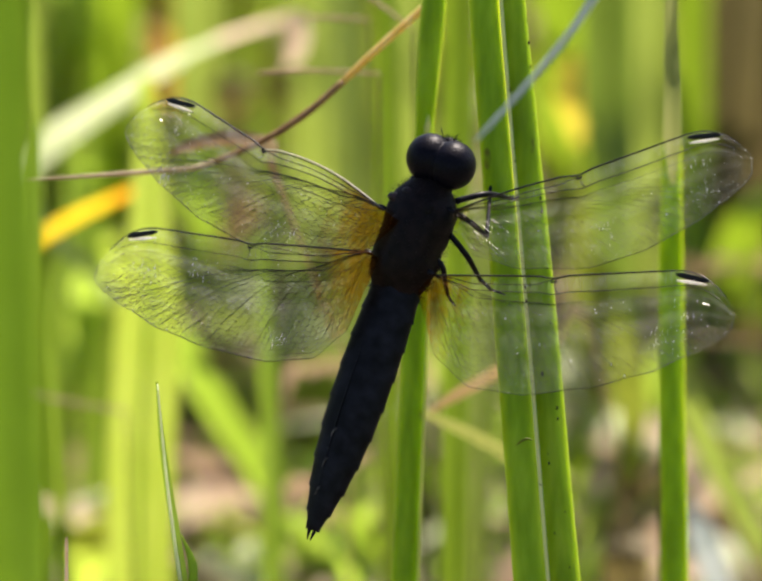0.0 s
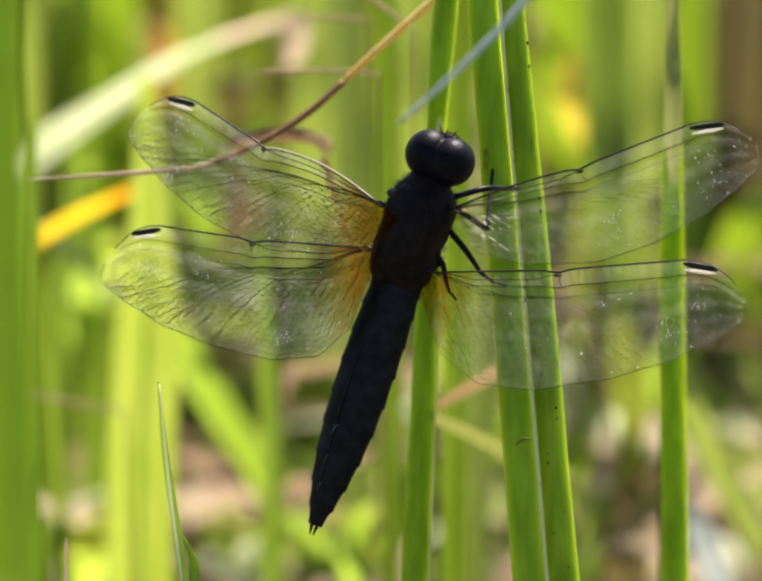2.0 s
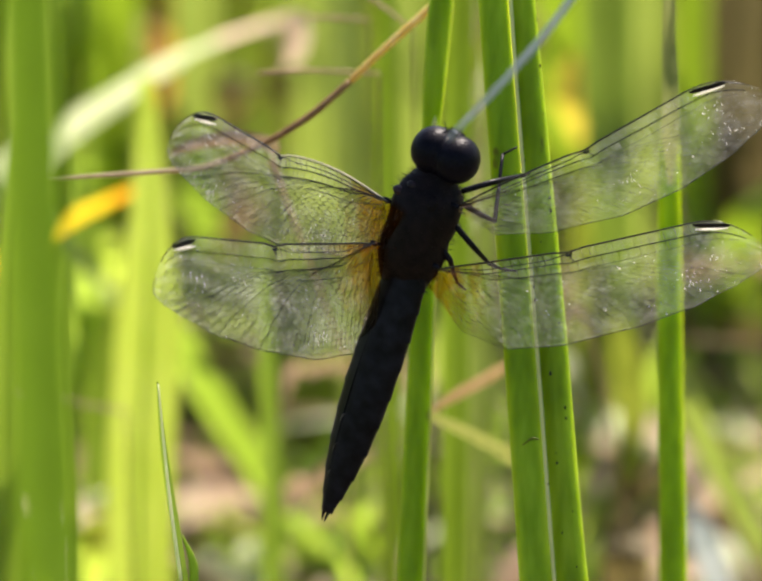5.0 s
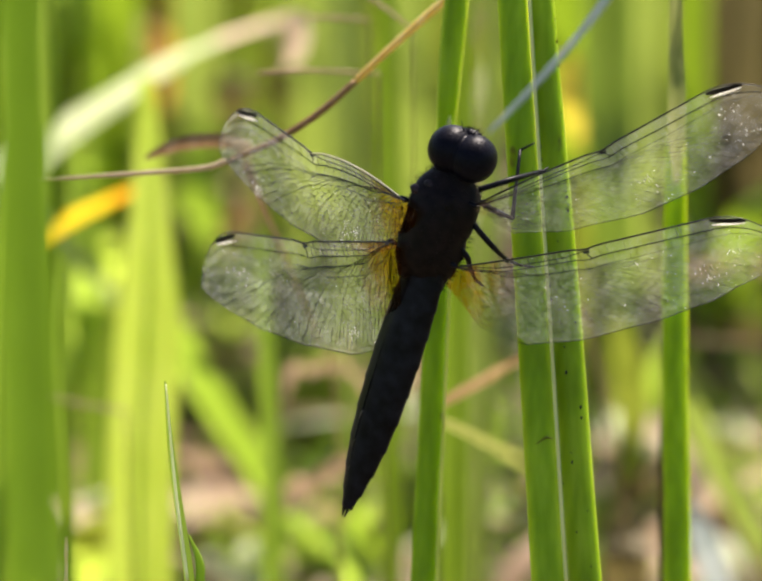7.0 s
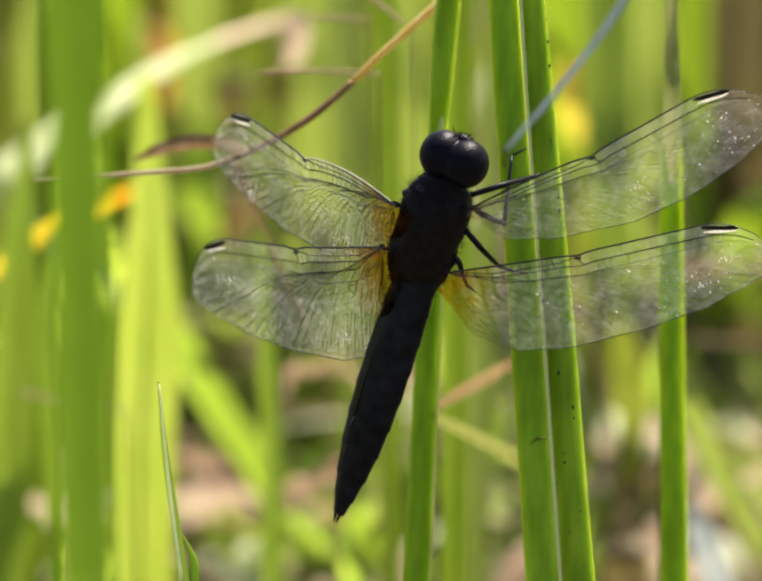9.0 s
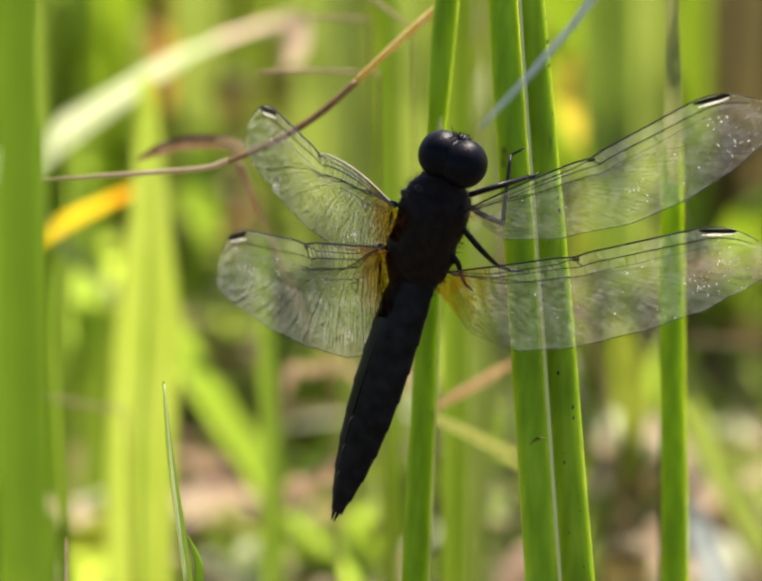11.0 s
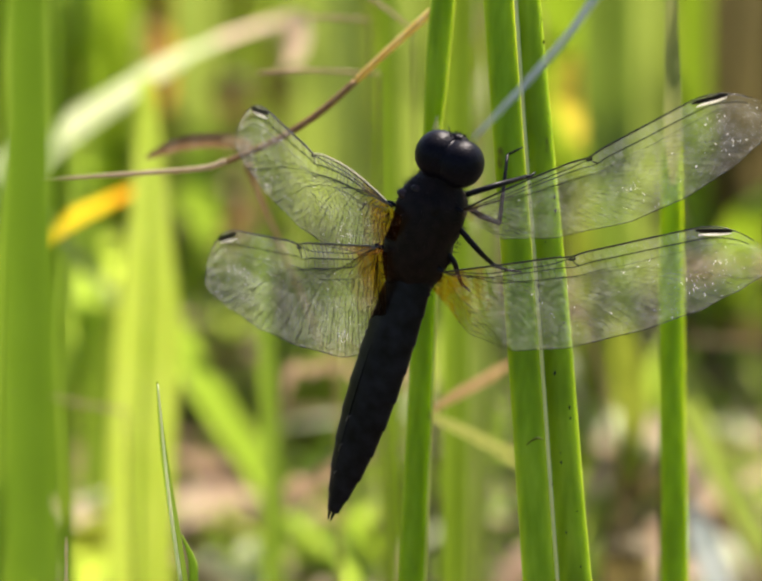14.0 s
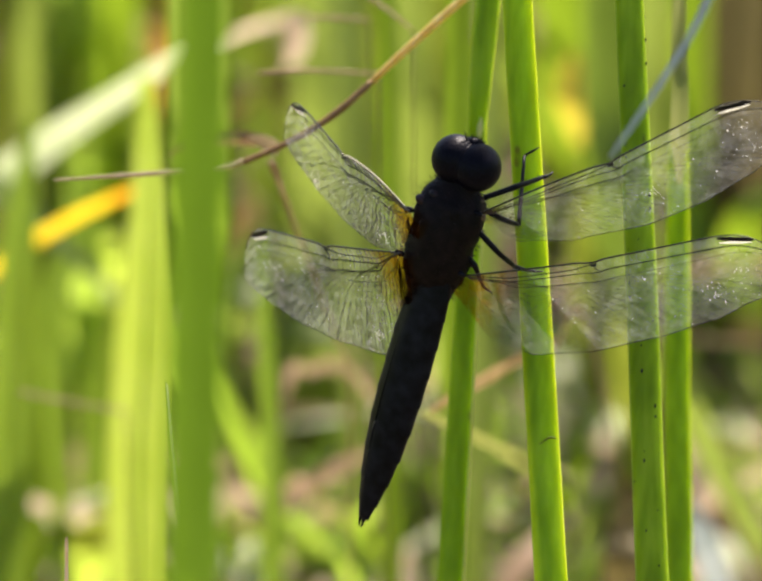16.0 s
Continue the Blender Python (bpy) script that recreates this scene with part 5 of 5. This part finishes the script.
# ---- what moves ----
def sway(ob, rows, deep=0.0):
    """Lean the plant, in degrees towards +x, about a point that lies deep metres below its foot."""
    foot = ob.matrix_basis.translation.copy()
    pivot, share = foot - Vector((0, 0, deep)), 0.147 / (0.147 + deep)
    walk(ob, [(t, Matrix.Translation(pivot) @ Matrix.Rotation(radians(a * share), 4, "Y") @ Matrix.Translation(foot - pivot)) for t, a in rows])


def motions():
    sway(perch_reed, [(0, 0.00), (0.5, -0.20), (1, 0.07), (1.5, 0.12), (2, -0.05), (2.5, -0.65), (3, 0.32), (3.5, 0.32), (4, 0.22), (6.5, 0.95), (7, 1.10), (7.5, 0.67), (8, 0.87), (8.5, 0.67), (9, 0.75), (11.5, 0.72), (12, 0.72), (12.5, 0.52), (13, 0.37), (13.5, 0.57), (14, 0.57), (14.5, 0.52), (15, 0.97), (15.5, 1.74), (16, 1.29),])
    sway(strip_between, [(0, 0.00), (0.5, -0.20), (1, 0.07), (1.5, 0.12), (2, -0.05), (2.5, -0.65), (3, 0.32), (3.5, 0.32), (4, 0.22), (6.5, 0.95), (7, 1.10), (7.5, 0.67), (8, 0.87), (8.5, 0.67), (9, 0.75), (11.5, 0.72), (12, 0.72), (12.5, 0.52), (13, 0.37), (13.5, 0.57), (14, 0.57), (14.5, 0.52), (15, 0.97), (15.5, 1.05), (16, 0.60),])
    sway(curled_leaf, [(0, 1.25), (0.5, 0.63), (1, 1.0), (1.5, 2.7), (2, 4.05), (2.5, 4.73), (3, 4.63), (3.5, 4.03), (4, 2.55), (6.5, 0.63), (7, 0.0), (7.5, -0.13), (8, -0.18), (8.5, -0.38), (9, -0.5), (11.5, -0.2), (12, 0.0), (12.5, -0.13), (13, 0.0), (13.5, -0.13), (14, 0.05), (14.5, 0.13), (15, 0.38), (15.5, 1.7), (16, 1.3)])
    sway(shade_reed, [(0, 0.00), (0.5, -0.20), (1, 0.08), (1.5, 0.13), (2, -0.05), (2.5, -0.65), (3, 0.33), (3.5, 0.33), (4, 0.23), (6.5, 0.95), (7, 1.10), (7.5, 0.68), (8, 0.88), (8.5, 0.68), (9, 0.75), (11.5, 0.73), (12, 0.73), (12.5, 0.53), (13, 0.38), (13.5, 0.58), (14, 0.58), (14.5, 0.53), (15, 0.98), (15.5, 2.84), (16, 4.56),], 0.07)
    sway(back_reed, [(0, 0.00), (0.5, 0.08), (1, -0.05), (1.5, 0.08), (2, 0.48), (2.5, -0.24), (3, -0.21), (3.5, -0.16), (4, 0.03), (6.5, 0.69), (7, 0.88), (7.5, 0.29), (8, 0.00), (8.5, 0.40), (9, 0.56), (11.5, 0.45), (12, 0.24), (12.5, 0.32), (13, -0.43), (13.5, -0.05), (14, 0.35), (14.5, 0.45), (15, 0.35), (15.5, 2.61), (16, 2.15),], 0.2)
    sway(right_reed, [(0, 0.00), (0.5, -0.06), (1, -0.02), (1.5, -0.02), (2, 0.04), (2.5, -0.32), (3, -0.18), (3.5, -0.06), (4, -0.12), (6.5, 0.12), (7, 0.20), (7.5, -0.12), (8, -0.12), (8.5, -0.08), (9, 0.00), (11.5, 0.04), (12, 0.00), (12.5, 0.00), (13, -0.08), (13.5, -0.06), (14, 0.02), (14.5, 0.00), (15, 0.10), (15.5, 0.32), (16, 0.34),])
    sway(small_blade, [(0, 0.00), (0.5, -0.11), (1, 0.02), (1.5, 0.09), (2, 0.09), (2.5, -0.25), (3, -0.11), (3.5, 0.00), (4, -0.07), (6.5, 0.36), (7, 0.41), (7.5, -0.05), (8, -0.11), (8.5, 0.09), (9, 0.09), (11.5, 0.36), (12, 0.07), (12.5, 0.07), (13, 0.00), (13.5, -0.05), (14, 0.02), (14.5, 0.07), (15, 0.14), (15.5, 0.61), (16, 0.45),])
    foot, grip = front_blade.matrix_basis.translation.copy(), Matrix.Translation((0.0, 0.07, 0.212))
    walk(front_blade, [(t, Matrix.Translation(foot + Vector((dx, 0, 0))) @ grip @ Matrix.Rotation(radians(a), 4, "Y") @ grip.inverted()) for t, dx, a in [(0, 0.0, -1.4), (0.5, 0.00019, -1.49), (1, 0.0003, -1.57), (1.5, -0.00068, -1.66), (2, -0.00075, -1.75), (2.5, 0.0, -1.84), (3, 0.00143, -1.93), (3.5, 0.00169, -2.01), (4, 0.00169, -2.1), (6.5, 0.00158, -1.54), (7, 0.00132, -1.43), (7.5, 0.00196, -1.31), (8, 0.00188, -1.2), (8.5, 0.00459, -1.18), (9, 0.00553, -1.15), (11.5, 0.00045, -1.02), (12, 0.00338, -1.0), (12.5, 0.00256, -0.83), (13, 0.00207, -0.67), (13.5, 0.00406, -0.5), (14, 0.00211, -0.33), (14.5, 0.00196, -0.17), (15, 0.00632, 0.0), (15.5, 0.00395, 0.6), (16, 0.01587, 1.2)]])
    foot = Vector(TWIG_FOOT)
    walk(dry_stalk, [(t, Matrix.Translation(foot + Vector((dx, 0, 0)))) for t, dx in [(0, 0.00000), (0.5, 0.00000), (1, 0.00000), (1.5, 0.00005), (2, 0.00010), (2.5, -0.00019), (3, -0.00015), (3.5, -0.00010), (4, 0.00010), (6.5, 0.00122), (7, 0.00122), (7.5, 0.00058), (8, 0.00024), (8.5, 0.00073), (9, 0.00097), (11.5, 0.00136), (12, 0.00107), (12.5, 0.00122), (13, 0.00039), (13.5, 0.00073), (14, 0.00122), (14.5, 0.00136), (15, 0.00136), (15.5, 0.00389), (16, 0.00292),]])
    walk(hanging_stem, [
        (0, pose(0.00861, -0.05286, 0.15149, 0.00, 0.00, 0.00)),
        (0.5, pose(0.00831, -0.05300, 0.15107, 0.00, 0.75, 0.00)),
        (1, pose(0.00459, -0.05262, 0.15224, 0.00, 5.27, 0.00)),
        (1.5, pose(0.00711, -0.05273, 0.15191, 0.00, 1.57, 0.00)),
        (2, pose(0.00163, -0.05237, 0.15300, 0.00, 5.83, 0.00)),
        (2.5, pose(0.00380, -0.05248, 0.15266, 0.00, 2.16, 0.00)),
        (3, pose(0.00256, -0.05150, 0.15569, 0.00, 4.97, 0.00)),
        (3.5, pose(0.00247, -0.05204, 0.15401, 0.00, 7.08, 0.00)),
        (4, pose(0.00490, -0.05240, 0.15291, 0.00, 4.82, 0.00)),
        (6.5, pose(0.00733, -0.05314, 0.15064, 0.00, 0.69, 0.00)),
        (7, pose(0.00976, -0.05266, 0.15212, 0.00, 1.38, 0.00)),
        (7.5, pose(0.00729, -0.05300, 0.15107, 0.00, -2.13, 0.00)),
        (8, pose(0.00888, -0.05279, 0.15170, 0.00, -1.44, 0.00)),
        (8.5, pose(0.00844, -0.05293, 0.15128, 0.00, 1.88, 0.00)),
        (9, pose(0.01131, -0.05314, 0.15064, 0.00, -1.41, 0.00)),
        (11.5, pose(0.00689, -0.05232, 0.15317, 0.00, 1.88, 0.00)),
        (12, pose(0.00424, -0.05225, 0.15338, 0.00, 3.09, 0.00)),
        (12.5, pose(0.00623, -0.05238, 0.15296, 0.00, 4.13, 0.00)),
        (13, pose(0.00645, -0.05314, 0.15064, 0.00, 0.58, 0.00)),
        (13.5, pose(0.00945, -0.05294, 0.15123, 0.00, 0.68, 0.00)),
        (14, pose(0.00844, -0.05279, 0.15170, 0.00, 1.19, 0.00)),
        (14.5, pose(0.01087, -0.05300, 0.15107, 0.00, -1.07, 0.00)),
        (15, pose(0.01219, -0.05327, 0.15022, 0.00, -1.73, 0.00)),
        (15.5, pose(0.01749, -0.05259, 0.15233, 0.00, -1.85, 0.00)),
        (16, pose(0.02081, -0.05334, 0.15001, 0.00, -8.12, 0.00)),
    ])
    walk(insect, [
        (0, pose(0.00323, 0.00187, 0.12576, 66.13, 10.85, -25.37)),
        (0.5, pose(0.00276, 0.00188, 0.12579, 67.21, 11.60, -25.70)),
        (1, pose(0.00344, 0.00194, 0.12600, 66.08, 10.96, -25.42)),
        (1.5, pose(0.00357, 0.00196, 0.12606, 70.77, 12.89, -26.21)),
        (2, pose(0.00319, 0.00198, 0.12612, 70.91, 12.08, -25.84)),
        (2.5, pose(0.00190, 0.00200, 0.12618, 70.10, 12.11, -25.88)),
        (3, pose(0.00404, 0.00220, 0.12677, 78.60, 12.24, -25.48)),
        (3.5, pose(0.00390, 0.00221, 0.12683, 77.27, 12.20, -25.56)),
        (4, pose(0.00360, 0.00211, 0.12649, 77.41, 13.29, -26.02)),
        (6.5, pose(0.00507, 0.00219, 0.12674, 81.99, 15.78, -26.70)),
        (7, pose(0.00551, 0.00218, 0.12672, 81.36, 15.26, -26.54)),
        (7.5, pose(0.00464, 0.00210, 0.12648, 80.92, 15.22, -26.57)),
        (8, pose(0.00504, 0.00218, 0.12672, 81.46, 15.20, -26.50)),
        (8.5, pose(0.00459, 0.00210, 0.12647, 80.37, 14.59, -26.34)),
        (9, pose(0.00471, 0.00202, 0.12623, 81.06, 15.13, -26.51)),
        (11.5, pose(0.00455, 0.00203, 0.12628, 81.56, 15.60, -26.67)),
        (12, pose(0.00462, 0.00208, 0.12642, 81.46, 15.81, -26.77)),
        (12.5, pose(0.00415, 0.00207, 0.12639, 81.61, 15.87, -26.78)),
        (13, pose(0.00382, 0.00199, 0.12613, 81.70, 15.81, -26.75)),
        (13.5, pose(0.00425, 0.00196, 0.12604, 80.72, 15.50, -26.71)),
        (14, pose(0.00424, 0.00204, 0.12628, 81.61, 15.57, -26.65)),
        (14.5, pose(0.00420, 0.00203, 0.12626, 82.54, 16.17, -26.81)),
        (15, pose(0.00530, 0.00214, 0.12661, 82.20, 14.86, -26.27)),
        (15.5, pose(0.00705, 0.00253, 0.12780, 85.05, 17.54, -27.12)),
        (16, pose(0.00611, 0.00190, 0.12586, 83.42, 14.10, -25.81)),
    ])
    # the tail rolls a little on its long axis
    tail_roll = [(0.0, 0), (2.0, 0), (3.5, 8), (6.5, 22), (9.0, 20), (12.5, 16), (14.5, 16), (15.5, 24), (16.0, 24)]
    walk(insect_tail, [(t, Matrix.Rotation(radians(-a), 4, "Y")) for t, a in tail_roll])
    walk(insect_wings["fore_l"], [
        (0, pose(-0.00343, 0.00085, 0.00188, 177.69, 19.15, 172.99)),
        (0.5, pose(-0.00343, 0.00085, 0.00188, 178.11, 19.29, 174.30)),
        (1, pose(-0.00343, 0.00085, 0.00188, 177.72, 19.43, 173.17)),
        (1.5, pose(-0.00343, 0.00085, 0.00188, 178.93, 19.80, 176.84)),
        (2, pose(-0.00343, 0.00085, 0.00188, 178.72, 20.16, 176.28)),
        (2.5, pose(-0.00343, 0.00085, 0.00188, 174.72, 21.46, 176.52)),
        (3, pose(-0.00343, 0.00085, 0.00188, 173.43, 23.10, -176.36)),
        (3.5, pose(-0.00343, 0.00085, 0.00188, 173.19, 24.07, -177.09)),
        (4, pose(-0.00343, 0.00085, 0.00188, 173.52, 24.47, -176.33)),
        (6.5, pose(-0.00343, 0.00085, 0.00188, 166.39, 31.35, -171.60)),
        (7, pose(-0.00343, 0.00085, 0.00188, 165.77, 32.56, -173.01)),
        (7.5, pose(-0.00343, 0.00085, 0.00188, 165.75, 31.21, -172.79)),
        (8, pose(-0.00343, 0.00085, 0.00188, 166.05, 31.56, -172.29)),
        (8.5, pose(-0.00343, 0.00085, 0.00188, 165.28, 31.78, -173.79)),
        (9, pose(-0.00343, 0.00085, 0.00188, 165.57, 32.93, -173.46)),
        (11.5, pose(-0.00343, 0.00085, 0.00188, 164.96, 39.66, -175.37)),
        (12, pose(-0.00343, 0.00085, 0.00188, 165.35, 38.33, -174.60)),
        (12.5, pose(-0.00343, 0.00085, 0.00188, 165.42, 38.84, -174.55)),
        (13, pose(-0.00343, 0.00085, 0.00188, 165.26, 38.17, -174.73)),
        (13.5, pose(-0.00343, 0.00085, 0.00188, 164.46, 37.75, -175.99)),
        (14, pose(-0.00343, 0.00085, 0.00188, 165.22, 37.98, -174.78)),
        (14.5, pose(-0.00343, 0.00085, 0.00188, 165.95, 37.98, -173.60)),
        (15, pose(-0.00343, 0.00085, 0.00188, 165.10, 38.15, -174.99)),
        (15.5, pose(-0.00343, 0.00085, 0.00188, 161.07, 44.99, -170.05)),
        (16, pose(-0.00343, 0.00085, 0.00188, 155.42, 42.64, -177.91)),
    ])
    walk(insect_wings["hind_l"], [
        (0, pose(-0.00320, -0.00367, 0.00169, -176.61, 16.08, -167.91)),
        (0.5, pose(-0.00320, -0.00367, 0.00169, -176.29, 15.90, -166.67)),
        (1, pose(-0.00320, -0.00367, 0.00169, -176.59, 15.86, -167.72)),
        (1.5, pose(-0.00320, -0.00367, 0.00169, -175.55, 16.44, -164.62)),
        (2, pose(-0.00320, -0.00367, 0.00169, -175.72, 16.42, -165.18)),
        (2.5, pose(-0.00320, -0.00367, 0.00169, -179.62, 16.17, -164.61)),
        (3, pose(-0.00320, -0.00367, 0.00169, 177.94, 15.40, -158.59)),
        (3.5, pose(-0.00320, -0.00367, 0.00169, 178.72, 18.09, -159.20)),
        (4, pose(-0.00320, -0.00367, 0.00169, 179.93, 20.58, -158.37)),
        (6.5, pose(-0.00320, -0.00367, 0.00169, 174.93, 26.41, -152.69)),
        (7, pose(-0.00320, -0.00367, 0.00169, 175.05, 28.70, -154.24)),
        (7.5, pose(-0.00320, -0.00367, 0.00169, 174.52, 26.96, -153.90)),
        (8, pose(-0.00320, -0.00367, 0.00169, 174.59, 26.82, -153.67)),
        (8.5, pose(-0.00320, -0.00367, 0.00169, 174.52, 28.19, -154.82)),
        (9, pose(-0.00320, -0.00367, 0.00169, 174.87, 28.31, -154.27)),
        (11.5, pose(-0.00320, -0.00367, 0.00169, 177.08, 35.01, -154.84)),
        (12, pose(-0.00320, -0.00367, 0.00169, 176.96, 34.10, -154.52)),
        (12.5, pose(-0.00320, -0.00367, 0.00169, 177.28, 34.62, -154.32)),
        (13, pose(-0.00320, -0.00367, 0.00169, 176.99, 34.02, -154.43)),
        (13.5, pose(-0.00320, -0.00367, 0.00169, 175.68, 32.57, -155.66)),
        (14, pose(-0.00320, -0.00367, 0.00169, 176.24, 32.44, -154.68)),
        (14.5, pose(-0.00320, -0.00367, 0.00169, 176.85, 32.07, -153.47)),
        (15, pose(-0.00320, -0.00367, 0.00169, 176.11, 32.55, -154.96)),
        (15.5, pose(-0.00320, -0.00367, 0.00169, 174.20, 38.25, -149.27)),
        (16, pose(-0.00320, -0.00367, 0.00169, 167.98, 35.49, -156.79)),
    ])
    walk(insect_wings["fore_r"], [
        (0, pose(0.00338, 0.00282, 0.00019, -5.48, -8.85, 31.94)),
        (0.5, pose(0.00338, 0.00282, 0.00019, -5.41, -8.27, 33.36)),
        (1, pose(0.00338, 0.00282, 0.00019, -5.32, -8.41, 32.48)),
        (1.5, pose(0.00338, 0.00282, 0.00019, -3.42, -4.69, 36.14)),
        (2, pose(0.00338, 0.00282, 0.00019, -2.58, -3.64, 35.32)),
        (2.5, pose(0.00338, 0.00282, 0.00019, 10.98, -4.95, 39.19)),
        (3, pose(0.00338, 0.00282, 0.00019, 31.63, 1.78, 42.58)),
        (3.5, pose(0.00338, 0.00282, 0.00019, 29.31, -0.75, 42.77)),
        (4, pose(0.00338, 0.00282, 0.00019, 32.55, 2.61, 44.36)),
        (6.5, pose(0.00338, 0.00282, 0.00019, 38.63, 8.39, 46.14)),
        (7, pose(0.00338, 0.00282, 0.00019, 36.66, 6.53, 45.75)),
        (7.5, pose(0.00338, 0.00282, 0.00019, 33.82, 3.70, 45.94)),
        (8, pose(0.00338, 0.00282, 0.00019, 36.41, 6.30, 45.68)),
        (8.5, pose(0.00338, 0.00282, 0.00019, 35.24, 5.28, 44.90)),
        (9, pose(0.00338, 0.00282, 0.00019, 33.61, 3.53, 45.73)),
        (11.5, pose(0.00338, 0.00282, 0.00019, 34.21, 4.20, 45.08)),
        (12, pose(0.00338, 0.00282, 0.00019, 33.53, 3.47, 45.54)),
        (12.5, pose(0.00338, 0.00282, 0.00019, 36.06, 5.90, 45.89)),
        (13, pose(0.00338, 0.00282, 0.00019, 35.56, 5.46, 45.64)),
        (13.5, pose(0.00338, 0.00282, 0.00019, 33.47, 3.44, 45.27)),
        (14, pose(0.00338, 0.00282, 0.00019, 35.18, 5.16, 45.23)),
        (14.5, pose(0.00338, 0.00282, 0.00019, 36.40, 6.21, 46.02)),
        (15, pose(0.00338, 0.00282, 0.00019, 33.65, 3.72, 44.49)),
        (15.5, pose(0.00338, 0.00282, 0.00019, 39.87, 9.43, 46.72)),
        (16, pose(0.00338, 0.00282, 0.00019, 36.60, 7.23, 42.60)),
    ])
    walk(insect_wings["hind_r"], [
        (0, pose(0.00367, -0.00367, 0.00019, -1.11, -3.56, 17.36)),
        (0.5, pose(0.00367, -0.00367, 0.00019, -1.29, -3.82, 18.72)),
        (1, pose(0.00367, -0.00367, 0.00019, -0.68, -2.09, 17.93)),
        (1.5, pose(0.00367, -0.00367, 0.00019, 1.18, 2.98, 21.55)),
        (2, pose(0.00367, -0.00367, 0.00019, 1.31, 3.45, 20.78)),
        (2.5, pose(0.00367, -0.00367, 0.00019, 17.89, 12.18, 26.08)),
        (3, pose(0.00367, -0.00367, 0.00019, 28.24, 7.74, 28.86)),
        (3.5, pose(0.00367, -0.00367, 0.00019, 29.63, 10.15, 29.24)),
        (4, pose(0.00367, -0.00367, 0.00019, 33.80, 17.26, 30.20)),
        (6.5, pose(0.00367, -0.00367, 0.00019, 31.06, 11.92, 30.94)),
        (7, pose(0.00367, -0.00367, 0.00019, 32.99, 15.21, 31.08)),
        (7.5, pose(0.00367, -0.00367, 0.00019, 31.65, 12.76, 31.30)),
        (8, pose(0.00367, -0.00367, 0.00019, 32.33, 13.86, 31.43)),
        (8.5, pose(0.00367, -0.00367, 0.00019, 32.74, 15.34, 30.16)),
        (9, pose(0.00367, -0.00367, 0.00019, 32.49, 14.60, 30.64)),
        (11.5, pose(0.00367, -0.00367, 0.00019, 31.66, 13.45, 30.05)),
        (12, pose(0.00367, -0.00367, 0.00019, 31.30, 12.39, 30.84)),
        (12.5, pose(0.00367, -0.00367, 0.00019, 32.56, 14.37, 31.24)),
        (13, pose(0.00367, -0.00367, 0.00019, 32.15, 13.92, 30.76)),
        (13.5, pose(0.00367, -0.00367, 0.00019, 31.19, 12.34, 30.56)),
        (14, pose(0.00367, -0.00367, 0.00019, 31.81, 13.51, 30.40)),
        (14.5, pose(0.00367, -0.00367, 0.00019, 31.93, 13.42, 30.98)),
        (15, pose(0.00367, -0.00367, 0.00019, 30.98, 12.31, 29.87)),
        (15.5, pose(0.00367, -0.00367, 0.00019, 33.31, 15.42, 31.64)),
        (16, pose(0.00367, -0.00367, 0.00019, 30.61, 12.80, 27.62)),
    ])


motions()
